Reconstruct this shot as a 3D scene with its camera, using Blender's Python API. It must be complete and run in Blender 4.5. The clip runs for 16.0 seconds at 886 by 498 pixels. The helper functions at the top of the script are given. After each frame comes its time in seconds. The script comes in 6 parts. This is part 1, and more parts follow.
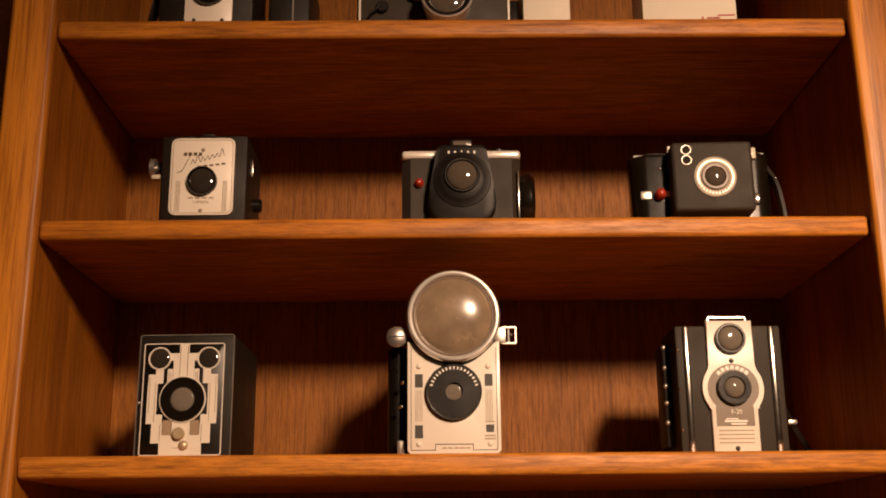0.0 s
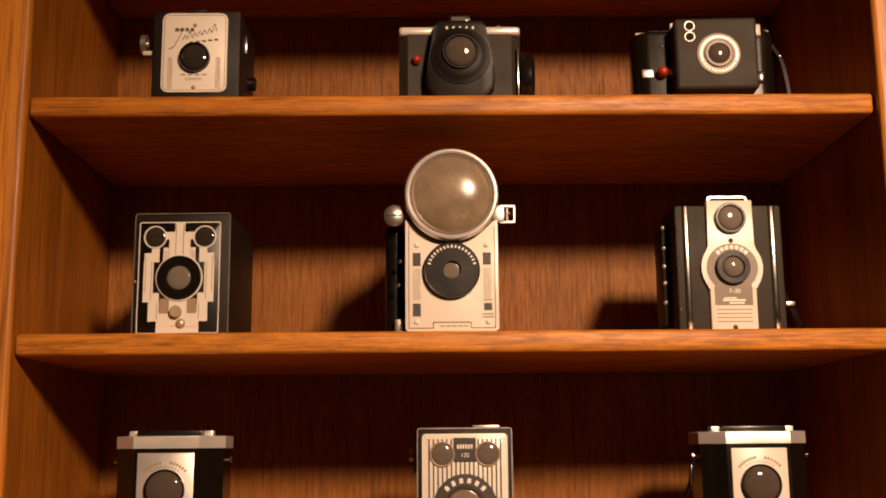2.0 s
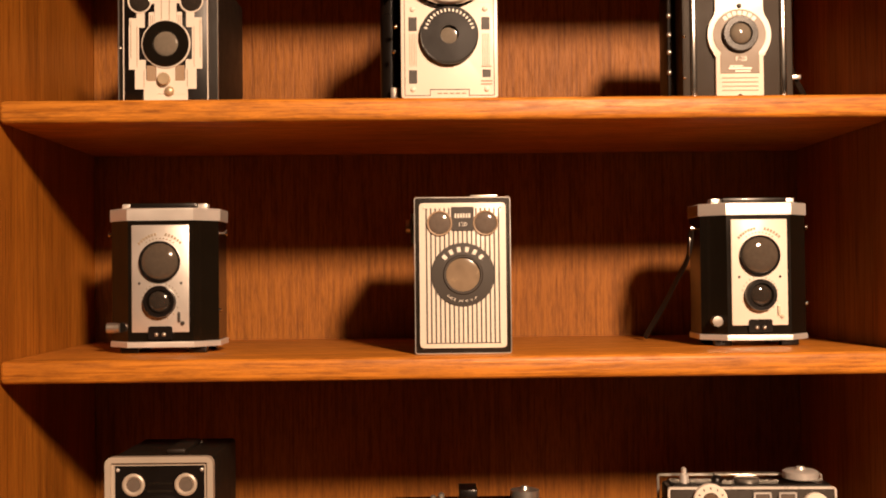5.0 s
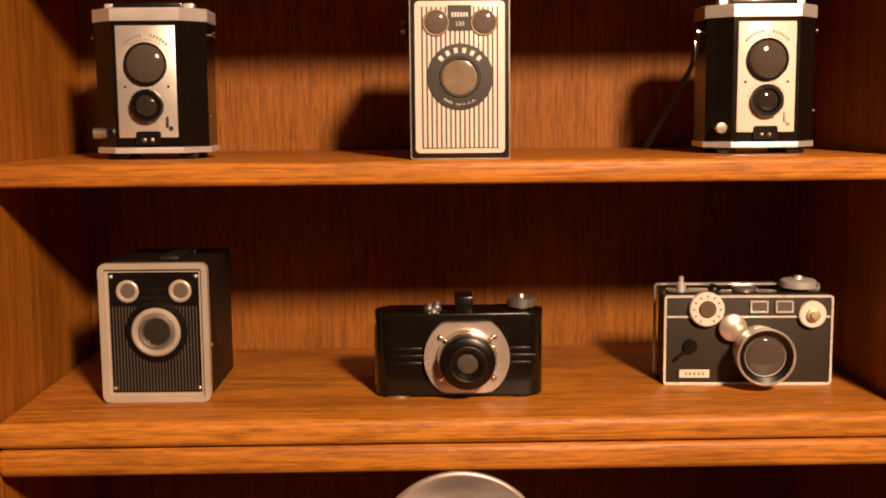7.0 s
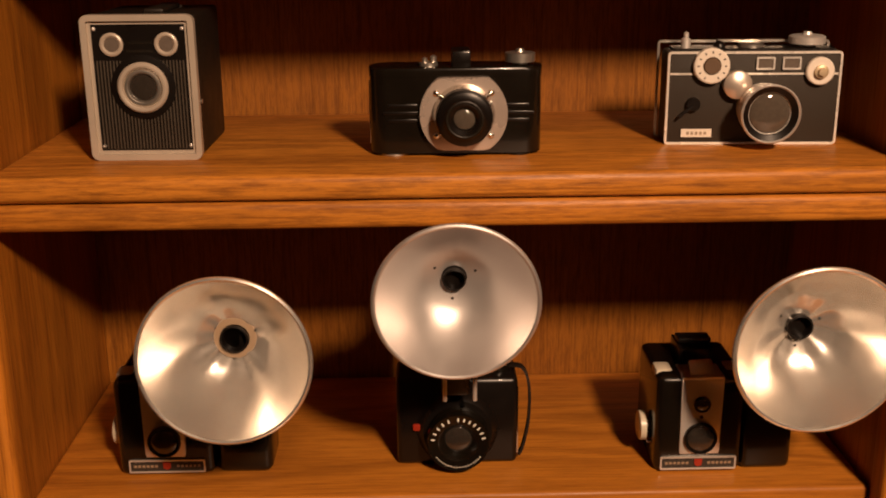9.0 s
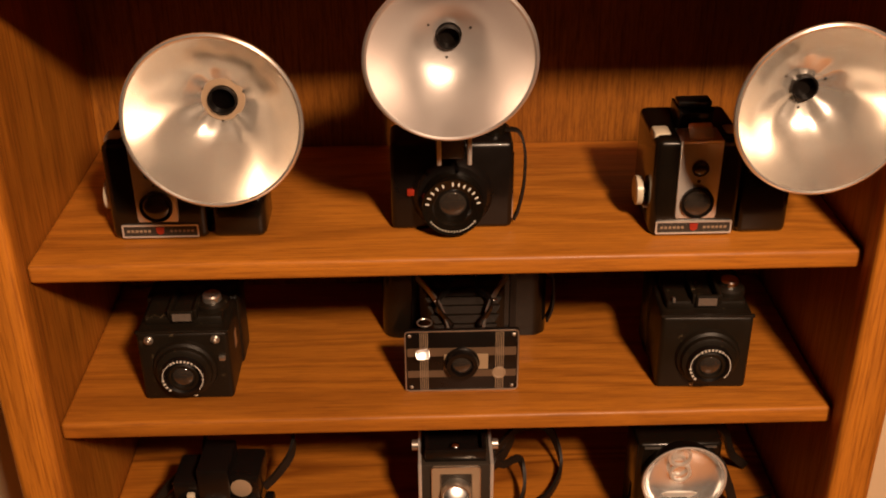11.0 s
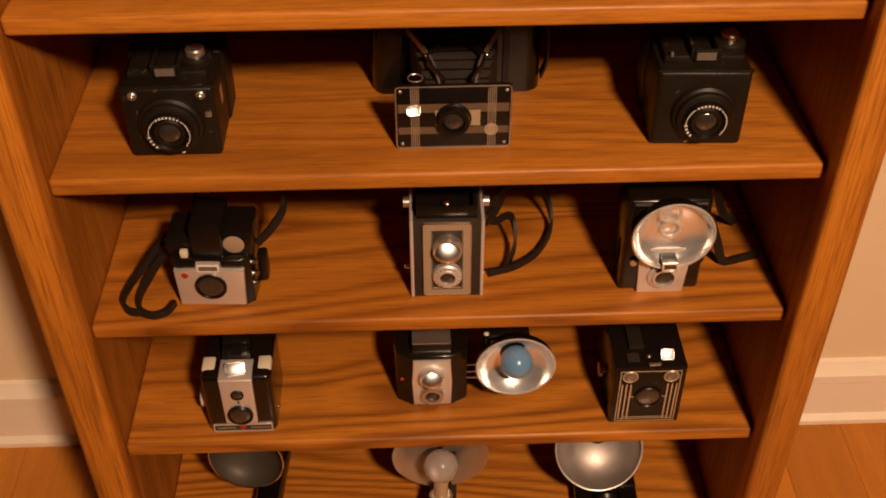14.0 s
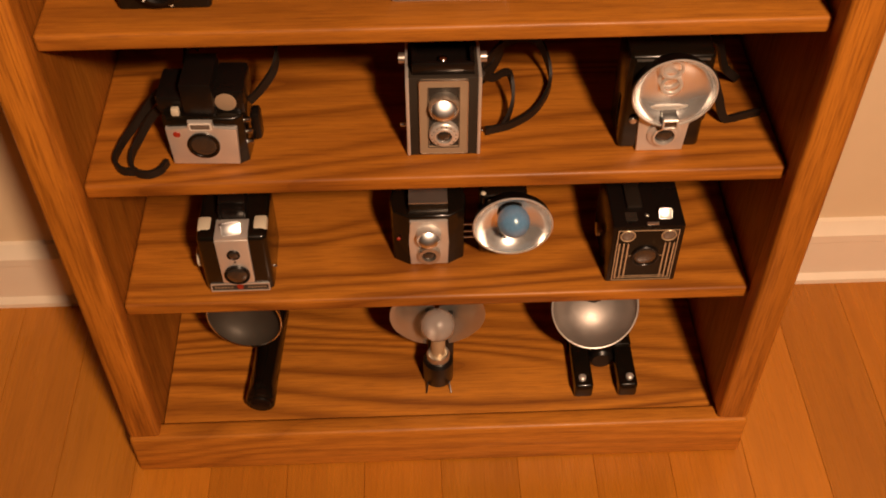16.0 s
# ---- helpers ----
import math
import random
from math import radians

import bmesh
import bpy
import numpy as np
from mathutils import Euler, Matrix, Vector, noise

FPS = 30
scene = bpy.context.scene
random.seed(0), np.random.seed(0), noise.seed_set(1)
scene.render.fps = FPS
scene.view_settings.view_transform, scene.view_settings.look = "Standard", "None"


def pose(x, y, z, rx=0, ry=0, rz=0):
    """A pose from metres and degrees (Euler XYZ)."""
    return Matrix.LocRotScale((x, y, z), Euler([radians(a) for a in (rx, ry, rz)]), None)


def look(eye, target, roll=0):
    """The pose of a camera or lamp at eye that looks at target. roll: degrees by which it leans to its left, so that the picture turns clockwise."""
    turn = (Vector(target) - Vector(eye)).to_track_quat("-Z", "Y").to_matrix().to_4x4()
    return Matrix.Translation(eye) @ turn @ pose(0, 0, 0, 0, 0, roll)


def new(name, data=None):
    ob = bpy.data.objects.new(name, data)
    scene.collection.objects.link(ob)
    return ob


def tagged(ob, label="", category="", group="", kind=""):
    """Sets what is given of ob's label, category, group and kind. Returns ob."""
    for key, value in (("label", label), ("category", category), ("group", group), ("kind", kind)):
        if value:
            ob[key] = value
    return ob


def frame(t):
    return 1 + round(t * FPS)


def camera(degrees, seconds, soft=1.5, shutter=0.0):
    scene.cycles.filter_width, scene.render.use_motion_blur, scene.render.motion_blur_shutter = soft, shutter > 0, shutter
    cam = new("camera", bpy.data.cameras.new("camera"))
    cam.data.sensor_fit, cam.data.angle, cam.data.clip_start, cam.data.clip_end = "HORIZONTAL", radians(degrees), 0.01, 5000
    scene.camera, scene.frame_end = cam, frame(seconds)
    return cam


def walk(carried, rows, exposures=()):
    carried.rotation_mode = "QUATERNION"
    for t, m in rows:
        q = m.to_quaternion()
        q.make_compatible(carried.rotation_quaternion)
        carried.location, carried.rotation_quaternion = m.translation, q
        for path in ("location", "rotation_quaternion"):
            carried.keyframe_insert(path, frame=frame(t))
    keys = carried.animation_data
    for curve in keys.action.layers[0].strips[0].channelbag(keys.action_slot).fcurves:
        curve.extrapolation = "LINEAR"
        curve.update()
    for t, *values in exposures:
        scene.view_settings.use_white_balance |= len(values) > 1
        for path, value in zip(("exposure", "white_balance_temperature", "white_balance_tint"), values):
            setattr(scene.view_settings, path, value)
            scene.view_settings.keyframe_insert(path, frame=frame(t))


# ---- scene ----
cam = camera(43.9, 16.0, soft=1.9)
PATH = [
    (0, (-0.02, -0.895, 1.44), (-0.001, 1.034, 1.968), -0.5),
    (0.5, (-0.024, -0.891, 1.44), (0.004, 1.051, 1.916), -0.6),
    (1, (-0.022, -0.887, 1.436), (0.003, 1.065, 1.869), -0.6),
    (1.5, (-0.023, -0.882, 1.424), (0.005, 1.078, 1.822), -0.6),
    (2, (-0.022, -0.88, 1.421), (0.004, 1.088, 1.78), -0.5),
    (2.5, (-0.022, -0.876, 1.412), (0.004, 1.096, 1.744), -0.6),
    (3, (-0.022, -0.872, 1.403), (0.005, 1.107, 1.689), -0.6),
    (5.5, (-0.026, -0.848, 1.377), (0.011, 1.151, 1.337), -0.6),
    (6, (-0.024, -0.841, 1.377), (0.01, 1.155, 1.252), -0.5),
    (6.5, (-0.026, -0.838, 1.364), (0.014, 1.153, 1.179), -0.5),
    (7, (-0.025, -0.834, 1.352), (0.014, 1.15, 1.099), -0.5),
    (7.5, (-0.025, -0.829, 1.339), (0.014, 1.142, 1.004), -0.5),
    (8, (-0.027, -0.824, 1.334), (0.017, 1.125, 0.888), -0.5),
    (8.5, (-0.026, -0.823, 1.317), (0.017, 1.111, 0.808), -0.5),
    (9, (-0.025, -0.822, 1.306), (0.016, 1.089, 0.716), -0.5),
    (9.5, (-0.026, -0.82, 1.299), (0.019, 1.067, 0.637), -0.5),
    (10, (-0.02, -0.818, 1.291), (0.012, 1.033, 0.535), -0.6),
    (12.5, (-0.028, -0.802, 1.271), (0.027, 0.831, 0.118), -0.3),
    (13, (-0.027, -0.804, 1.268), (0.026, 0.797, 0.069), -0.3),
    (13.5, (-0.026, -0.798, 1.271), (0.026, 0.756, 0.014), -0.2),
    (14, (-0.024, -0.798, 1.267), (0.025, 0.718, -0.036), -0.2),
    (14.5, (-0.024, -0.797, 1.263), (0.025, 0.68, -0.085), -0.2),
    (15, (-0.025, -0.795, 1.262), (0.026, 0.631, -0.14), -0.2),
    (15.5, (-0.022, -0.793, 1.26), (0.024, 0.589, -0.185), -0.3),
    (16, (-0.023, -0.792, 1.255), (0.024, 0.551, -0.226), -0.2),
]
walk(cam, [(t, look(eye, target, roll)) for t, eye, target, roll in PATH],
     [(0, -0.40), (3, -0.16), (5.5, 0.30), (7, 0.16), (8, -0.04), (9, -0.32), (10, -0.16), (12.5, 0.02), (16, 0.10)])

# ---- light: one warm ceiling spot behind and to the right of the camera, turned to the bookcase ----
world = bpy.data.worlds.new("room_dark")
world.use_nodes = True
world.node_tree.nodes["Background"].inputs[0].default_value = (0.02, 0.012, 0.006, 1)
world.node_tree.nodes["Background"].inputs[1].default_value = 0.2
scene.world = world

lamp = bpy.data.lights.new("ceiling_spot", "SPOT")
lamp.energy, lamp.color, lamp.shadow_soft_size = 310, (1.0, 0.655, 0.425), 0.11
lamp.spot_size, lamp.spot_blend = radians(90), 0.85
new("ceiling_spot", lamp).matrix_world = look((0.62, -1.76, 2.26), (0.46, 0.0, 0.84))


# ---- materials ----
def shader(name):
    m = bpy.data.materials.new(name)
    m.use_nodes = True
    t = m.node_tree
    return m, t, t.nodes["Principled BSDF"]


def link(t, a, b):
    t.links.new(a, b)


def noise_node(t, vec, scale, detail=3.0, rough=0.55, distort=0.0):
    n = t.nodes.new("ShaderNodeTexNoise")
    n.inputs["Scale"].default_value, n.inputs["Detail"].default_value = scale, detail
    n.inputs["Roughness"].default_value, n.inputs["Distortion"].default_value = rough, distort
    if vec is not None:
        link(t, vec, n.inputs["Vector"])
    return n.outputs["Fac"]


def ramp(t, fac, stops):
    r = t.nodes.new("ShaderNodeValToRGB")
    while len(r.color_ramp.elements) < len(stops):
        r.color_ramp.elements.new(0.5)
    for e, (p, c) in zip(r.color_ramp.elements, stops):
        e.position = p
        e.color = (*c, 1) if len(c) == 3 else c
    link(t, fac, r.inputs["Fac"])
    return r.outputs["Color"]


def blend(t, fac, a, b, kind="MIX"):
    n = t.nodes.new("ShaderNodeMix")
    n.data_type, n.blend_type = "RGBA", kind
    for slot, v in ((0, fac), (6, a), (7, b)):
        if isinstance(v, (float, int)):
            n.inputs[slot].default_value = v
        elif isinstance(v, tuple):
            n.inputs[slot].default_value = (*v, 1)
        else:
            link(t, v, n.inputs[slot])
    return n.outputs[2]


def mapped(t, scale, world_space=True, shift=False):
    """Coordinates stretched by scale; shift moves the pattern from piece to piece."""
    g = t.nodes.new("ShaderNodeNewGeometry") if world_space else t.nodes.new("ShaderNodeTexCoord")
    out = g.outputs["Position"] if world_space else g.outputs["Object"]
    if shift:
        info = t.nodes.new("ShaderNodeObjectInfo")
        mul = t.nodes.new("ShaderNodeVectorMath")
        mul.operation = "MULTIPLY_ADD"
        mul.inputs[1].default_value = (13.0, 29.0, 17.0)
        link(t, info.outputs["Random"], mul.inputs[0])
        link(t, out, mul.inputs[2])
        out = mul.outputs[0]
    m = t.nodes.new("ShaderNodeMapping")
    m.inputs["Scale"].default_value = scale
    link(t, out, m.inputs["Vector"])
    return m.outputs["Vector"]


def bumped(t, b, height, strength, distance=0.002):
    n = t.nodes.new("ShaderNodeBump")
    n.inputs["Strength"].default_value, n.inputs["Distance"].default_value = strength, distance
    link(t, height, n.inputs["Height"])
    link(t, n.outputs["Normal"], b.inputs["Normal"])


def wood(name, along, dark, mid, light, rough=0.36, figure=1.0, ring=8.0, pore=0.8, vary=0.12, fleck=0.5, relief=0.25, spec=0.4, long=1.0, patch=26.0, grain=110.0, run=1.0):
    """Stained oak: cathedral figure, ray flecks and fine pores; the grain runs along one axis and shifts from board to board."""
    m, t, b = shader(name)
    squeeze = {"x": (0.15 / long, 1, 1), "y": (1, 0.12 / long, 1), "z": (1, 1, 0.11 / long)}[along]
    pores = {"x": (0.035, 1, 1), "y": (1, 0.035, 1), "z": (1, 1, 0.03)}[along]
    streak = {"x": (0.09 * run, 1, 1), "y": (1, 0.06 * run, 1), "z": (1, 1, 0.07 * run)}[along]
    v = mapped(t, squeeze, True, True)
    big = noise_node(t, v, 6.0, 2.2, 0.42, 0.5)
    mul = t.nodes.new("ShaderNodeMath")
    mul.operation = "MULTIPLY"
    mul.inputs[1].default_value = ring * 2.0
    link(t, big, mul.inputs[0])
    fr = t.nodes.new("ShaderNodeMath")
    fr.operation = "FRACT"
    link(t, mul.outputs[0], fr.inputs[0])
    rings = ramp(t, fr.outputs[0], [(0.0, (0.70, 0.70, 0.70)), (0.16, (0.30, 0.30, 0.30)), (0.40, (0.0, 0.0, 0.0)), (0.58, (0.10, 0.10, 0.10)), (0.82, (0.62, 0.62, 0.62)), (1.0, (0.85, 0.85, 0.85))])
    fine = noise_node(t, mapped(t, pores, True, True), 420.0, 4.0, 0.65)
    tone = noise_node(t, v, 3.2, 3.0)
    flecks = noise_node(t, mapped(t, streak, True, True), grain, 5.0, 0.72)
    broken = noise_node(t, mapped(t, streak, True, True), patch, 3.0, 0.6)
    col = blend(t, ramp(t, tone, [(0.3, (0, 0, 0)), (0.7, (1, 1, 1))]), mid, light)
    col = blend(t, ramp(t, flecks, [(0.34, (fleck,) * 3), (0.56, (0, 0, 0))]), col, dark)
    gate = blend(t, 1.0, rings, ramp(t, broken, [(0.30, (0.5 * figure,) * 3), (0.58, (figure,) * 3)]), "MULTIPLY")
    col = blend(t, gate, col, dark)
    col = blend(t, pore, col, ramp(t, fine, [(0.36, (0.52, 0.45, 0.38)), (0.52, (1, 1, 1))]), "MULTIPLY")
    info = t.nodes.new("ShaderNodeObjectInfo")
    col = blend(t, 1.0, col, ramp(t, info.outputs["Random"], [(0.0, (1 - vary,) * 3), (1.0, (1.0,) * 3)]), "MULTIPLY")
    link(t, col, b.inputs["Base Color"])
    link(t, ramp(t, flecks, [(0.3, (rough + 0.18,) * 3), (0.7, (rough,) * 3)]), b.inputs["Roughness"])
    b.inputs["Specular IOR Level"].default_value = spec
    bumped(t, b, blend(t, 0.5, fine, flecks), relief, 0.0010)
    return m


def paint(name, colour, rough=0.4, metal=0.0, grain=0.0, size=900.0, wear=0.0, worn=(0.5, 0.45, 0.4), coat=0.0, spread=0.12, spec=0.5):
    """Plain coloured surface with mottling, fine relief and rubbed spots."""
    m, t, b = shader(name)
    v = mapped(t, (1, 1, 1), True)
    big = noise_node(t, v, 38.0, 3.0)
    low = tuple(max(0, c * (1 - spread)) for c in colour)
    high = tuple(min(1, c * (1 + spread)) for c in colour)
    col = blend(t, big, low, high)
    fine = noise_node(t, v, size, 2.0)
    if wear:
        spots = noise_node(t, v, 95.0, 5.0, 0.7)
        col = blend(t, ramp(t, spots, [(1 - wear, (0, 0, 0)), (min(1, 1 - wear + 0.06), (1, 1, 1))]), col, worn)
    link(t, col, b.inputs["Base Color"])
    link(t, ramp(t, big, [(0.2, (max(0.02, rough * 0.8),) * 3), (0.8, (min(1, rough * 1.25),) * 3)]), b.inputs["Roughness"])
    b.inputs["Metallic"].default_value = metal
    b.inputs["Coat Weight"].default_value = coat
    b.inputs["Specular IOR Level"].default_value = spec
    if grain:
        bumped(t, b, fine, grain, 0.0006)
    return m


OAK_X = wood("stained_oak_shelf", "x", (0.150, 0.038, 0.004), (0.46, 0.156, 0.015), (0.62, 0.232, 0.026), figure=0.95, ring=8.0, fleck=0.24, relief=0.3, grain=170.0, run=1.3, pore=0.5, patch=14.0)
OAK_SOFT = wood("stained_oak_soft_shelf", "x", (0.180, 0.050, 0.006), (0.47, 0.162, 0.016), (0.64, 0.240, 0.028), figure=0.55, ring=7.0, fleck=0.28, relief=0.3, grain=190.0, run=1.5, pore=0.5, patch=14.0)
OAK_PLAIN = wood("stained_oak_plain_shelf", "x", (0.160, 0.046, 0.005), (0.51, 0.172, 0.016), (0.74, 0.284, 0.036), 0.38, figure=0.45, ring=6.0, fleck=0.55, relief=0.5, spec=0.38, grain=240.0, run=1.6)
OAK_Z = wood("stained_oak_upright", "z", (0.150, 0.042, 0.004), (0.56, 0.196, 0.018), (0.74, 0.288, 0.034), figure=0.95, ring=8.0, fleck=0.30, long=2.0, relief=0.35)
OAK_STILE = wood("stained_oak_lower_upright", "z", (0.160, 0.042, 0.004), (0.48, 0.162, 0.015), (0.62, 0.226, 0.024), figure=0.6, ring=5.0, fleck=0.26, long=1.6, relief=0.3, grain=180.0, run=1.4)
# Shade of the inner sides is put into this darker copy of the oak.
OAK_SHADED_SIDE = wood("stained_oak_shaded_side", "z", (0.120, 0.031, 0.003), (0.34, 0.112, 0.010), (0.45, 0.158, 0.017), figure=0.5, ring=4.5, fleck=0.24, long=1.4, relief=0.25, spec=0.3, grain=180.0, run=1.5)
# Veneer darkened overall: the weak light inside the lower rows is in its colour.
OAK_BACK = wood("oak_veneer_back_shaded", "z", (0.090, 0.027, 0.003), (0.265, 0.090, 0.009), (0.350, 0.130, 0.015), 0.44, 0.25, 6.0, 0.7, 0.0, 0.48, 0.8, 0.25, 1.6, 26.0, 430.0, 1.9)
FLOOR = wood("oak_floor_plank", "y", (0.30, 0.092, 0.010), (0.52, 0.182, 0.015), (0.64, 0.244, 0.023), 0.20, 0.30, 3.0, 0.25, 0.26, 0.12)
WALL = paint("cream_wall_paint", (0.76, 0.59, 0.38), 0.7, grain=0.12, size=700, spread=0.03)
# For added walls out of view; the brown is dark to limit bounced light.
ROOM = paint("unseen_dark_wall_paint", (0.09, 0.06, 0.04), 0.7, grain=0.1, spread=0.05)
# Added ceiling, never in view; its tone is kept low to weaken the fill.
CEIL = paint("unseen_dim_ceiling_paint", (0.26, 0.22, 0.18), 0.8, grain=0.1, spread=0.02)
TRIM = paint("white_gloss_trim", (0.84, 0.72, 0.56), 0.35, spread=0.03)


# ---- mesh helpers ----
def bm_box(w, d, h, at=(0, 0, 0), bevel=0.0, segments=2):
    """A box whose bottom centre of the front face lies at 'at': x across, y back, z up."""
    bm = bmesh.new()
    bmesh.ops.create_cube(bm, size=1)
    bmesh.ops.transform(bm, matrix=Matrix.Translation((at[0], at[1] + d / 2, at[2] + h / 2)) @ Matrix.Diagonal((w, d, h, 1)), verts=bm.verts)
    if bevel:
        bmesh.ops.bevel(bm, geom=bm.edges[:], offset=min(bevel, w * 0.45, d * 0.45, h * 0.45), segments=segments, affect="EDGES", profile=0.5)
    return bm


def part(name, bm, material, parent=None, label="", smooth=True):
    me = bpy.data.meshes.new(name)
    bmesh.ops.recalc_face_normals(bm, faces=bm.faces)
    bm.to_mesh(me)
    bm.free()
    me.materials.append(material)
    if smooth:
        me.shade_smooth()
        me.set_sharp_from_angle(angle=radians(35))
    ob = new(name, me)
    if parent is not None:
        ob.parent = parent
    if label:
        ob["label"] = label
    return ob


def structure(name, bm, material, label, category):
    return tagged(part(name, bm, material), label, category, kind="structure")


# ---- the room ----
WX0, WX1, WY0, WY1, CEIL_Z = -1.6, 1.8, -2.9, 0.276, 2.5
structure("ground", bm_box(WX1 - WX0, WY1 - WY0, 0.05, ((WX0 + WX1) / 2, WY0, -0.062)), paint("dark_subfloor", (0.12, 0.05, 0.02), 0.7), "dark subfloor under the oak planks", "floor")
structure("ceiling", bm_box(WX1 - WX0, WY1 - WY0, 0.1, ((WX0 + WX1) / 2, WY0, CEIL_Z)), CEIL, "unseen dim beige ceiling, added to limit bounce", "ceiling")
structure("wall_north", bm_box(WX1 - WX0 + 0.2, 0.1, CEIL_Z + 0.1, ((WX0 + WX1) / 2, WY1, -0.05)), WALL, "cream painted wall behind the bookcase", "wall")
structure("wall_south", bm_box(WX1 - WX0 + 0.2, 0.1, CEIL_Z + 0.1, ((WX0 + WX1) / 2, WY0 - 0.1, -0.05)), ROOM, "unseen dark brown wall facing the bookcase, added to limit bounce", "wall")
structure("wall_west", bm_box(0.1, WY1 - WY0, CEIL_Z + 0.1, (WX0 - 0.05, WY0, -0.05)), ROOM, "unseen dark brown side wall, added to limit bounce", "wall")
structure("wall_east", bm_box(0.1, WY1 - WY0, CEIL_Z + 0.1, (WX1 + 0.05, WY0, -0.05)), ROOM, "unseen dark brown side wall, added to limit bounce", "wall")


def baseboard(name, x0, x1):
    """Board with a rounded cap and a shoe moulding, along the wall behind the bookcase."""
    prof = [(0, 0), (-0.022, 0), (-0.022, 0.012), (-0.014, 0.020), (-0.014, 0.085), (-0.018, 0.090), (-0.018, 0.104), (-0.010, 0.114), (-0.006, 0.122), (0, 0.124)]
    bm = bmesh.new()
    a = [bm.verts.new((x0, WY1 + y, z - 0.004)) for y, z in prof]
    b = [bm.verts.new((x1, WY1 + y, z - 0.004)) for y, z in prof]
    for i in range(len(prof)):
        j = (i + 1) % len(prof)
        bm.faces.new((a[i], a[j], b[j], b[i]))
    bm.faces.new(a), bm.faces.new(b)
    return tagged(part(name, bm, TRIM), "white glossy moulded baseboard along the wall", "baseboard", kind="structure")


baseboard("baseboard", WX0, -0.395)
baseboard("baseboard", 0.395, WX1)

# ---- the bookcase ----
HALF, DEPTH, TOP = 0.354, 0.25, 2.13
OUT = 0.391
bookcase = tagged(new("bookcase"), "tall open bookcase of honey-stained oak with ten shelves", "bookcase")
for s in (-1, 1):
    part("side_panel", bm_box(0.018, DEPTH + 0.006, TOP, (s * (HALF + 0.009), 0.0, 0)), OAK_SHADED_SIDE, bookcase)
    part("stile", bm_box(OUT - HALF + 0.002, 0.012, TOP - 1.097, (s * (OUT + HALF - 0.002) / 2, -0.0122, 1.097), 0.004, 3), OAK_Z, bookcase, "oak face-frame upright with rounded edges")
    part("stile", bm_box(OUT - HALF + 0.002, 0.029, 1.096 - 0.074, (s * (OUT + HALF - 0.002) / 2, -0.0272, 0.074), 0.006, 3), OAK_STILE, bookcase, "oak face-frame upright with rounded edges")
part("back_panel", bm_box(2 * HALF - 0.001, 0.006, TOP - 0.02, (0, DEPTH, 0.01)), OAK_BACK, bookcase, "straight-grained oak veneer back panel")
part("top_board", bm_box(2 * OUT, DEPTH + 0.03, 0.022, (0, -0.022, TOP), 0.004), OAK_X, bookcase)
part("base_rail", bm_box(2 * OUT + 0.002, 0.025, 0.074, (0, -0.0290, 0.0), 0.005, 3), OAK_SOFT, bookcase, "oak plinth rail with rounded edges")
LEVEL = [1.899, 1.713, 1.515, 1.313, 0.836, 0.672, 0.489, 0.302]
for z in LEVEL:
    part("shelf", bm_box(2 * HALF - 0.002, DEPTH - 0.001, 0.018, (-0.0005, 0.0, z - 0.018), 0.004, 3), OAK_PLAIN if z > 0.9 else OAK_SOFT if z > 0.6 else OAK_X, bookcase)
part("shelf", bm_box(2 * HALF - 0.002, DEPTH - 0.001 + 0.014, 0.0205, (0, -0.014, 1.0955), 0.006, 3), OAK_PLAIN, bookcase, "thick fixed shelf with a rounded front edge")
part("rail", bm_box(2 * HALF - 0.002, 0.06, 0.0225, (0, -0.012, 1.0725), 0.006, 3), OAK_PLAIN, bookcase, "rounded oak rail under the fixed shelf")
part("shelf", bm_box(2 * HALF - 0.002, DEPTH + 0.0055, 0.018, (0, -0.0058, 0.048), 0.002), OAK_X, bookcase, "bottom shelf board")


# ---- surfaces of the cameras ----
LEATHER = paint("black_leatherette", (0.012, 0.008, 0.005), 0.48, grain=0.5, size=1400, wear=0.27, worn=(0.05, 0.04, 0.03), spec=0.28)
BLACK = paint("black_enamel", (0.007, 0.005, 0.004), 0.30, grain=0.05, coat=0.1, spec=0.35)
BAKELITE = paint("black_bakelite", (0.007, 0.005, 0.003), 0.22, coat=0.25, grain=0.04, spec=0.4)
DUSTY = paint("dusty_black_casing", (0.010, 0.007, 0.004), 0.40, grain=0.3, wear=0.36, worn=(0.075, 0.055, 0.03), spec=0.3)
GREY = paint("grey_leatherette", (0.032, 0.024, 0.017), 0.55, grain=0.5, size=1300, spec=0.3)
CREAM = paint("cream_enamel", (0.76, 0.69, 0.60), 0.32, wear=0.22, worn=(0.5, 0.42, 0.3), spread=0.05)
SATIN = paint("satin_aluminium", (0.82, 0.78, 0.73), 0.36, metal=0.65, grain=0.05, spread=0.06)
CHROME = paint("chrome", (0.78, 0.75, 0.70), 0.16, metal=1.0, spread=0.05)
STEEL = paint("dull_nickel", (0.62, 0.58, 0.52), 0.32, metal=0.9, wear=0.25, worn=(0.3, 0.26, 0.2))
DISH = paint("spun_aluminium_reflector", (0.96, 0.88, 0.80), 0.22, metal=0.82, spread=0.08)
MATT_DISH = paint("satin_reflector", (0.70, 0.66, 0.64), 0.36, metal=0.8, grain=0.03, spread=0.03)
TAN = paint("tan_enamel", (0.34, 0.24, 0.155), 0.4, spread=0.06)
GOLD = paint("brass_line", (0.58, 0.46, 0.30), 0.38, metal=0.5)
BROWN = paint("brown_enamel", (0.12, 0.075, 0.045), 0.4)
